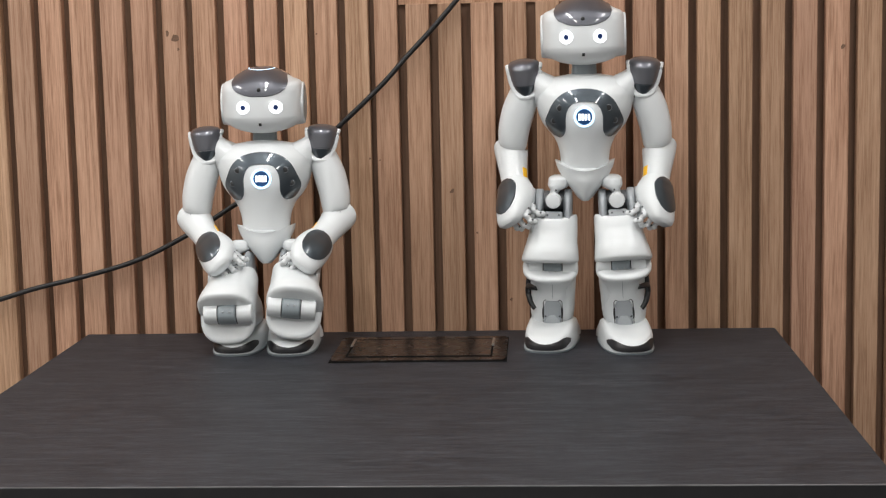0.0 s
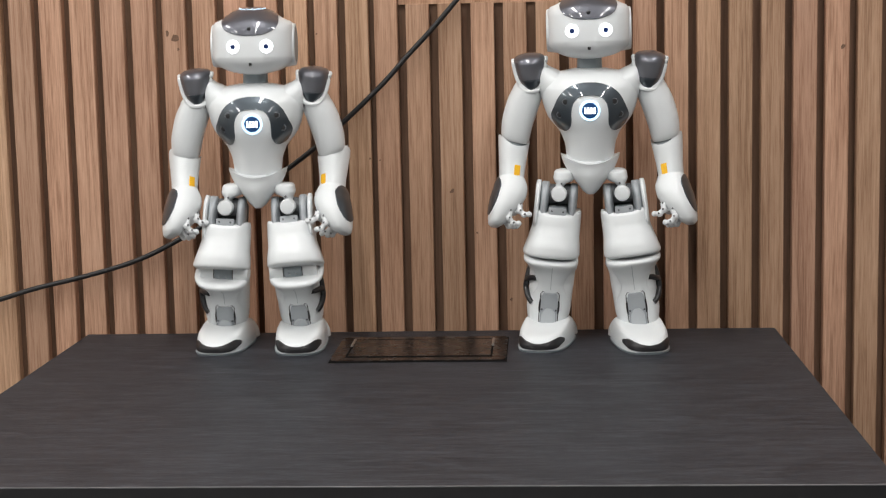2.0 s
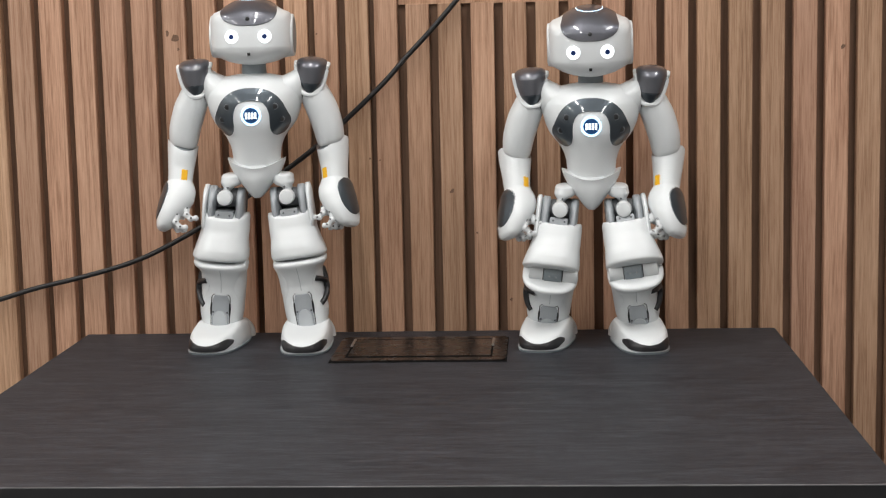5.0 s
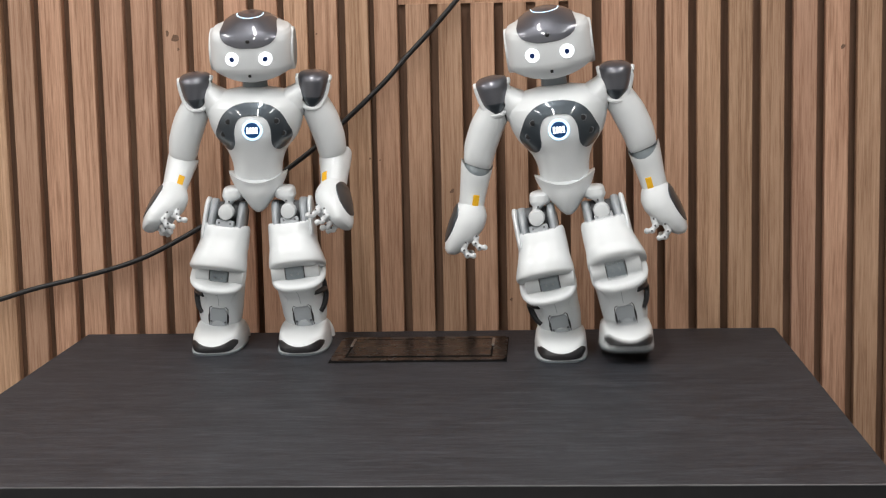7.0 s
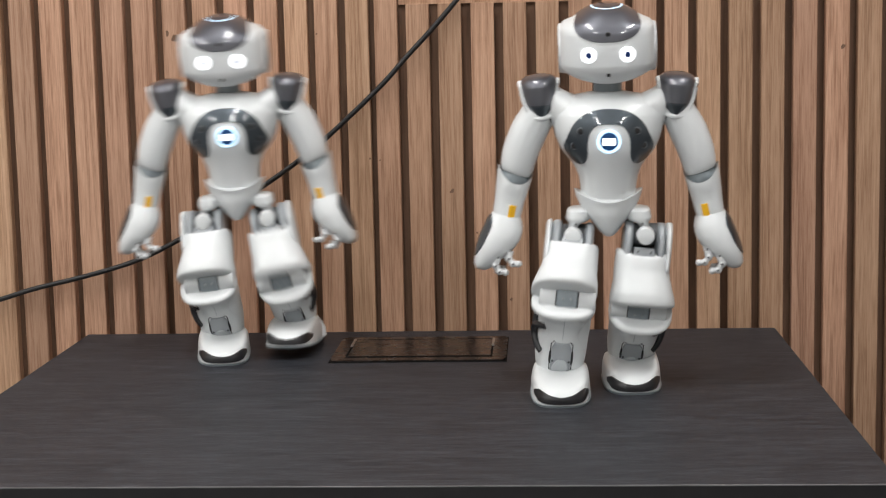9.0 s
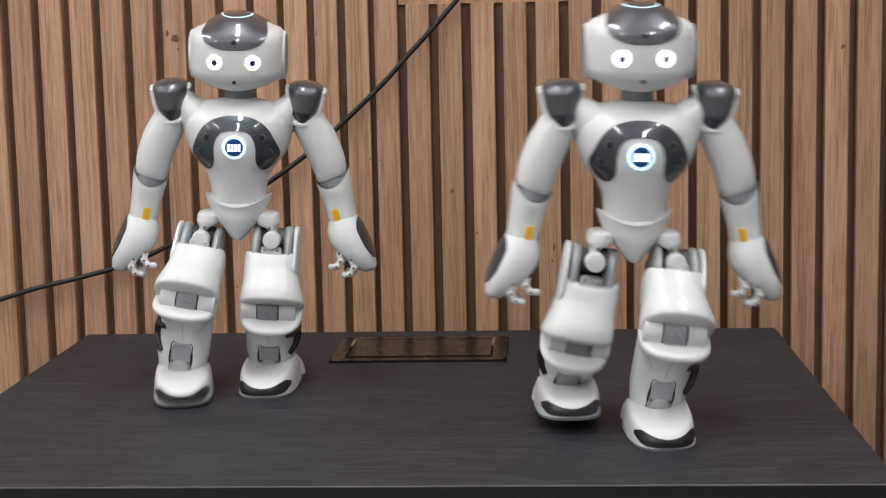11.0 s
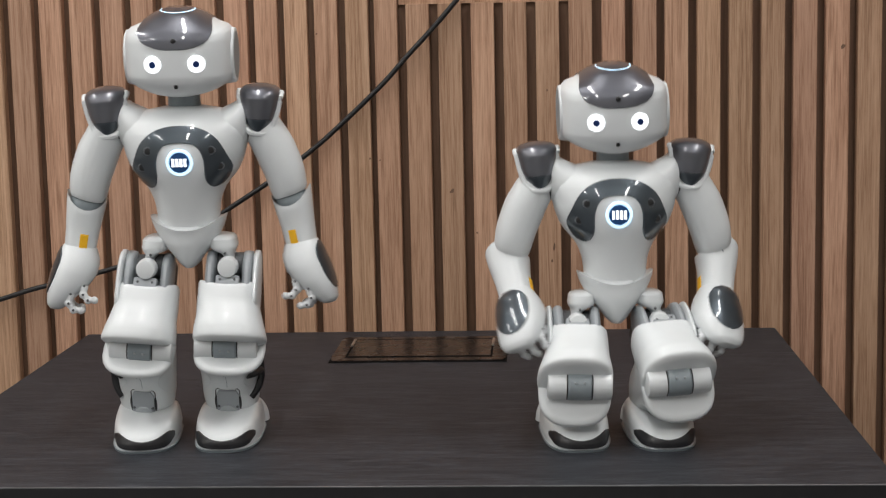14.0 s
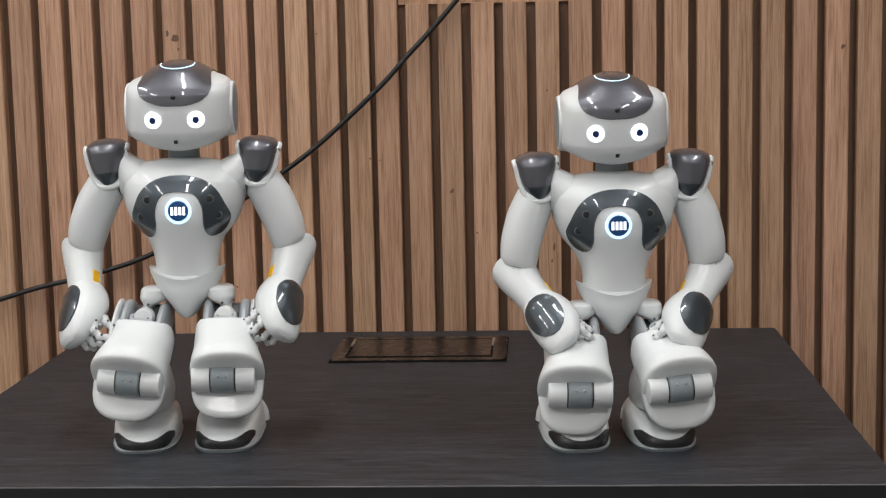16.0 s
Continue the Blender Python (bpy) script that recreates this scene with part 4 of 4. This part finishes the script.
def motions():
    first_right_steps_1 = [
        (0, 0, -0.2975, -0.09892, 0, 0),
        (1.2, 2.3, -0.3293, -0.09285, -3, 0),
        (2.3, 2.8, -0.3343, -0.08816, -5, 0),
        (6.5, 6.95, -0.335, -0.0929, 2, 0),
        (7.75, 8, -0.335, -0.09878, 8, 0),
        (8.35, 8.63, -0.3158, -0.1747, 10, 0.016),
        (9.5, 9.82, -0.3156, -0.3268, 10, 0.016),
        (10.7, 11.02, -0.3182, -0.4618, 11, 0.016),
        (11.92, 12.22, -0.3158, -0.6174, 11, 0.016),
        (13.12, 13.4, -0.3111, -0.6949, 9, 0.016),
    ]
    first_left_steps_1 = [
        (0, 0, -0.2117, -0.1031, 3, 0),
        (1.3, 2.3, -0.196, -0.09931, 3, 0),
        (2.3, 2.8, -0.1905, -0.09956, 3, 0),
        (6.5, 6.95, -0.1934, -0.09928, 2, 0),
        (7.7, 7.95, -0.2064, -0.09847, 0, 0),
        (8.88, 9.22, -0.1949, -0.2517, 1, 0.016),
        (10.1, 10.42, -0.2009, -0.4016, 2, 0.016),
        (11.33, 11.63, -0.2, -0.5435, 2, 0.016),
        (12.48, 12.82, -0.2032, -0.6853, 4, 0.016),
        (13.5, 13.7, -0.2043, -0.6906, 4, 0),
    ]
    first_torso_1 = [
        (0, -0.2508, -0.109, 0.9594, -8, 0, 3),
        (0.5, -0.2505, -0.109, 0.9693, -8, 0, 3),
        (1, -0.2511, -0.1142, 0.9979, -6, 0, 3),
        (1.5, -0.2514, -0.1206, 1.029, -4, 0, 3),
        (2, -0.2598, -0.118, 1.053, -2, 0, 3),
        (2.5, -0.2608, -0.1034, 1.066, 0, 0, 3),
        (3, -0.2642, -0.099, 1.068, 0, 0, 3),
        (4.2, -0.2642, -0.099, 1.068, 0, 0, 3),
        (6.3, -0.265, -0.1001, 1.067, 0, 0, 3),
        (6.5, -0.2643, -0.1042, 1.064, 0.3, 0, 3),
        (7, -0.2595, -0.1189, 1.048, 2, 0, 3),
        (7.5, -0.2584, -0.1201, 1.047, 1.9, 0, 3),
        (8, -0.2603, -0.1208, 1.048, 1.9, 0, 4),
    ]
    first_torso_2 = [
        (8.2, -0.2446, -0.1232, 1.047, 1.8, 1, 4),
        (8.4, -0.2233, -0.1333, 1.046, 1.8, 2, 4),
        (8.5, -0.2189, -0.1388, 1.044, 1.8, 3, 4),
        (8.62, -0.2151, -0.1457, 1.044, 1.8, 3, 4),
        (8.75, -0.2269, -0.1555, 1.043, 1.8, 1, 4),
        (8.9, -0.266, -0.174, 1.043, 1.8, -1, 4),
        (9, -0.2865, -0.1863, 1.042, 1.7, -2, 4),
        (9.1, -0.3023, -0.1986, 1.045, 1.7, -5, 4),
        (9.2, -0.3085, -0.2104, 1.047, 1.7, -6, 4),
        (9.3, -0.3053, -0.2223, 1.044, 1.7, -5, 4),
        (9.5, -0.2565, -0.249, 1.042, 1.7, 0, 4),
        (9.75, -0.2302, -0.2785, 1.04, 1.6, 3, 4),
        (9.9, -0.2327, -0.2963, 1.039, 1.6, 0, 4),
    ]
    first_torso_3 = [
        (10.1, -0.2713, -0.3246, 1.041, 1.6, -1, 4),
        (10.3, -0.2997, -0.3489, 1.043, 1.6, -6, 4),
        (10.45, -0.2985, -0.3661, 1.043, 1.5, -5, 4),
        (10.65, -0.2612, -0.392, 1.041, 1.5, 0, 4),
        (10.95, -0.2327, -0.4251, 1.042, 1.5, 3, 4),
        (11.1, -0.2365, -0.4408, 1.042, 1.5, 0, 4),
        (11.3, -0.265, -0.4652, 1.045, 1.4, -1, 4),
        (11.42, -0.2922, -0.4784, 1.043, 1.4, -4, 4),
        (11.5, -0.2987, -0.4866, 1.04, 1.4, -6, 4),
        (11.62, -0.2949, -0.4998, 1.041, 1.4, -6, 4),
        (11.8, -0.2649, -0.5219, 1.039, 1.4, 0, 4),
        (12, -0.2324, -0.5496, 1.039, 1.3, 2, 4),
        (12.13, -0.2241, -0.5654, 1.04, 1.3, 3, 4),
    ]
    first_torso_4 = [
        (12.3, -0.2328, -0.5866, 1.041, 1.3, 1, 4),
        (12.5, -0.2581, -0.6165, 1.043, 1.3, -1, 4),
        (12.65, -0.2812, -0.6335, 1.042, 1.3, -4, 4),
        (12.8, -0.2863, -0.6497, 1.042, 1.2, -6, 4),
        (12.9, -0.2825, -0.6607, 1.042, 1.2, -5, 4),
        (13, -0.2704, -0.6713, 1.041, 1.2, -3, 4),
        (13.15, -0.238, -0.6838, 1.04, 1.2, 0, 4),
        (13.35, -0.2179, -0.6958, 1.039, 1.2, 3, 4),
        (13.5, -0.219, -0.7053, 1.039, 1.1, 1, 4),
        (13.7, -0.2305, -0.7146, 1.042, 1.1, 0, 4),
        (14, -0.2431, -0.7162, 1.044, 1.1, 0, 4),
        (14.3, -0.2479, -0.7163, 1.045, 1, 0, 4),
        (14.5, -0.2485, -0.7165, 1.046, 1, 0, 4),
    ]
    first_torso_5 = [
        (14.75, -0.249, -0.7155, 1.041, 0.5, 0, 4),
        (15, -0.2502, -0.713, 1.028, -0.4, 0, 4),
        (15.5, -0.2505, -0.7079, 1.006, -2.2, 0, 4),
        (16, -0.2513, -0.7012, 0.9779, -4, 0, 4),
    ]
    first_head_1 = [
        (0, 10, 0, 0),
        (0.5, 10, 0, 0),
        (1, 8, 0, 0),
        (1.5, 5, 0, 0),
        (2.5, 1, 0, 0),
        (6.3, 0, 0, 0),
        (7, 11, 0, 0),
        (8, 10, 0, 0),
        (13, 6, 0, 0),
        (14.5, 6, 0, 0),
        (15, 8, 0, 0),
        (16, 12, 0, 0),
    ]
    first_right_arm_1 = [
        (0, 11, -3, -42, 36, -84),
        (0.5, 11, -3, -42, 36, -84),
        (1, 15, -8, -25, 36, -60),
        (1.5, 14, -10, -10, 28, -40),
        (2.2, 14, -8, -5, 26, -30),
        (3, 15, -6, 0, 18, -15),
        (6.3, 15, -6, 0, 18, -15),
        (6.9, 17, -8, 9, 40, -15),
        (7.7, 17, -8, 9, 40, -15),
        (8.1, 20, -4, 8, 2, -8),
        (13.6, 20, -4, 8, 2, -8),
        (14.2, 18, -4, 5, 6, -8),
        (14.6, 18, -4, 5, 6, -8),
    ]
    first_right_arm_2 = [
        (15, 17, -6, 4, 18, -14),
        (15.5, 18, -8, -2, 28, -12),
        (16, 21, -8, -14, 34, -46),
    ]
    first_left_arm_1 = [
        (0, 11, -3, -42, 36, -84),
        (0.5, 11, -3, -42, 36, -84),
        (1, 15, -8, -25, 36, -60),
        (1.5, 14, -10, -10, 28, -40),
        (2.2, 14, -8, -5, 26, -30),
        (3, 15, -6, 0, 18, -32),
        (6.3, 15, -6, 0, 18, -34),
        (6.9, 15, -10, -6, 42, -32),
        (7.7, 15, -10, -6, 42, -32),
        (8.1, 20, -4, 8, 2, -8),
        (13.6, 20, -4, 8, 2, -8),
        (14.2, 18, -4, 5, 6, -8),
        (14.6, 18, -4, 5, 6, -8),
    ]
    first_left_arm_2 = [
        (15, 17, -6, 4, 18, -38),
        (15.5, 18, -9, -4, 30, -38),
        (16, 20, -8, -19, 35, -52),
    ]
    move_robot(robot_a, first_right_steps_1, first_left_steps_1, first_torso_1 + first_torso_2 + first_torso_3 + first_torso_4 + first_torso_5, first_head_1, first_right_arm_1 + first_right_arm_2, first_left_arm_1 + first_left_arm_2, (-4, 2))
    second_right_steps_1 = [
        (0, 0, 0.2143, -0.09937, -8, 0),
        (0.05, 0.45, 0.2069, -0.09453, -10, 0),
        (5.75, 5.95, 0.2357, -0.10022, -2, 0),
        (6.15, 6.48, 0.2252, -0.1741, 0, 0.016),
        (7.32, 7.65, 0.2221, -0.3179, 0, 0.016),
        (8.53, 8.88, 0.2205, -0.4692, 0, 0.016),
        (9.73, 10.05, 0.2237, -0.5879, 3, 0.016),
        (10.9, 11.22, 0.2325, -0.6996, 5, 0.016),
    ]
    second_left_steps_1 = [
        (0, 0, 0.3286, -0.1184, 5, 0),
        (0.05, 0.45, 0.3509, -0.1151, 7, 0),
        (5.55, 5.75, 0.3289, -0.1136, 2, 0),
        (6.8, 7.15, 0.3245, -0.2601, 0, 0.016),
        (7.98, 8.33, 0.323, -0.3943, 0, 0.016),
        (9.18, 9.5, 0.3245, -0.5424, 2, 0.016),
        (10.32, 10.65, 0.3378, -0.6964, 4, 0.016),
    ]
    second_torso_1 = [
        (0, 0.2676, -0.1266, 1.058, 0, 0, -2),
        (0.25, 0.2723, -0.1184, 1.063, 0, 0, -2),
        (0.5, 0.2741, -0.1139, 1.066, 0, 0, -1.9),
        (1, 0.2759, -0.1124, 1.066, 0, 0, -1.9),
        (1.5, 0.2767, -0.1114, 1.067, 0, 0, -1.8),
        (4.2, 0.2765, -0.1114, 1.067, 0, 0, -1.6),
        (4.45, 0.2761, -0.1183, 1.062, 1, 0, -1.5),
        (4.85, 0.2774, -0.1288, 1.046, 1, 0, -1.5),
        (5.5, 0.279, -0.1281, 1.044, 1, 0, -1.4),
        (5.8, 0.2825, -0.1287, 1.043, 1, 0, -1.4),
        (6.1, 0.2988, -0.1337, 1.043, 1, 1, -1.4),
        (6.3, 0.3112, -0.145, 1.043, 1, 2, -1.3),
        (6.5, 0.3184, -0.1563, 1.043, 1, 1, -1.3),
    ]
    second_torso_2 = [
        (6.65, 0.3068, -0.1654, 1.043, 1, 0, -1.3),
        (6.8, 0.2635, -0.1787, 1.044, 1, -2, -1.3),
        (6.9, 0.2386, -0.1899, 1.044, 1, -5, -1.3),
        (7, 0.2317, -0.2013, 1.045, 1, -6, -1.3),
        (7.1, 0.2349, -0.2127, 1.045, 1, -6, -1.3),
        (7.25, 0.2652, -0.2349, 1.044, 1, -2, -1.2),
        (7.4, 0.2932, -0.2599, 1.043, 1, 0, -1.2),
        (7.5, 0.2959, -0.2724, 1.043, 1, 1, -1.2),
        (7.6, 0.297, -0.2834, 1.043, 1, 2, -1.2),
        (7.75, 0.2842, -0.3, 1.043, 1, 0, -1.2),
        (7.9, 0.2659, -0.3151, 1.043, 1, 0, -1.2),
        (8, 0.2536, -0.3245, 1.042, 1, -1, -1.2),
        (8.12, 0.2382, -0.3369, 1.042, 1, -4, -1.1),
    ]
    second_torso_3 = [
        (8.2, 0.2342, -0.3453, 1.043, 1, -6, -1.1),
        (8.3, 0.2355, -0.3556, 1.043, 1, -5, -1.1),
        (8.4, 0.2485, -0.368, 1.042, 1, -2, -1.1),
        (8.5, 0.2707, -0.3833, 1.043, 1, 0, -1.1),
        (8.6, 0.2949, -0.3983, 1.043, 1, 1, -1.1),
        (8.75, 0.3039, -0.4165, 1.042, 1, 3, -1.1),
        (8.9, 0.2963, -0.4339, 1.042, 1, 1, -1.1),
        (9, 0.2906, -0.4456, 1.042, 1, 0, -1.1),
        (9.1, 0.2778, -0.4573, 1.039, 1, 0, -1),
        (9.2, 0.2527, -0.469, 1.037, 1, -2, -1),
        (9.38, 0.2355, -0.4901, 1.039, 1, -6, -1),
        (9.52, 0.2401, -0.5061, 1.038, 1, -5, -0.9),
        (9.7, 0.2772, -0.5317, 1.037, 1, 0, -0.5),
    ]
    second_torso_4 = [
        (9.95, 0.3008, -0.5585, 1.037, 1, 3, 0.2),
        (10.15, 0.2969, -0.5777, 1.037, 1, 0, 0.7),
        (10.35, 0.2628, -0.6036, 1.038, 1, -2, 1.3),
        (10.55, 0.2509, -0.6278, 1.039, 1, -6, 1.8),
        (10.7, 0.2565, -0.6458, 1.038, 1, -4, 2.2),
        (10.9, 0.2993, -0.6728, 1.039, 1, 0, 2.7),
        (11.1, 0.3182, -0.6915, 1.038, 1, 3, 3),
        (11.3, 0.3171, -0.709, 1.04, 1, 2, 3.1),
        (11.5, 0.3153, -0.7206, 1.043, 1, 1, 3.1),
        (11.6, 0.3015, -0.7214, 1.044, 1, 0, 3.1),
        (11.75, 0.2869, -0.7216, 1.045, 1, 0, 3.1),
        (12, 0.2874, -0.7217, 1.045, 1, 0, 3.2),
        (12.5, 0.2853, -0.7213, 1.043, 1, 0, 3.3),
    ]
    second_torso_5 = [
        (13, 0.2848, -0.7164, 1.02, -0.4, 0, 3.4),
        (13.5, 0.2857, -0.7103, 0.9942, -2.2, 0, 3.5),
        (14, 0.2859, -0.706, 0.9659, -4, 0, 3.6),
        (14.3, 0.2844, -0.706, 0.9584, -4, 0, 3.7),
        (14.5, 0.2837, -0.706, 0.957, -4, 0, 3.7),
        (15, 0.2836, -0.706, 0.957, -4, 0, 3.8),
        (15.5, 0.2848, -0.706, 0.9529, -4, 0, 3.9),
        (16, 0.2847, -0.706, 0.9529, -4, 0, 4),
    ]
    second_head_1 = [
        (0, 1, 0, -0.8),
        (4.2, 0, 0, -0.8),
        (5, 9, 0, -0.8),
        (9, 7, 0, -0.8),
        (11, 6, 0, -0.8),
        (12.5, 6, 0, -0.8),
        (13.5, 10, 0, -0.8),
        (14, 12, 0, -0.8),
        (16, 12, 0, -0.8),
    ]
    second_right_arm_1 = [
        (0, 12, -8, -12, 32, -50),
        (0.6, 15, -6, 0, 18, -15),
        (4.2, 15, -6, 0, 18, -15),
        (4.9, 14, -10, -10, 28, -40),
        (5.5, 20, -4, 8, 2, -8),
        (12.3, 20, -4, 8, 2, -8),
        (13, 15, -6, 0, 18, -15),
        (13.5, 17, -10, 0, 28, -40),
        (14, 19, -7, -15, 34, -66),
        (14.35, 13, -3, -42, 36, -84),
        (16, 13, -3, -42, 36, -84),
    ]
    second_left_arm_1 = [
        (0, 12, -8, -12, 32, -50),
        (0.6, 15, -6, 0, 18, -15),
        (4.2, 15, -6, 1, 18, -30),
        (4.9, 14, -10, -10, 28, -40),
        (5.5, 20, -4, 8, 2, -8),
        (12.3, 18, -4, 5, 3, -8),
        (13, 15, -6, 0, 18, -15),
        (13.5, 17, -10, -6, 28, -40),
        (14, 18, -7, -12, 34, -72),
        (14.35, 13, -3, -39, 36, -84),
        (16, 13, -3, -39, 36, -84),
    ]
    move_robot(robot_b, second_right_steps_1, second_left_steps_1, second_torso_1 + second_torso_2 + second_torso_3 + second_torso_4 + second_torso_5, second_head_1, second_right_arm_1, second_left_arm_1, (-1, 7))


motions()
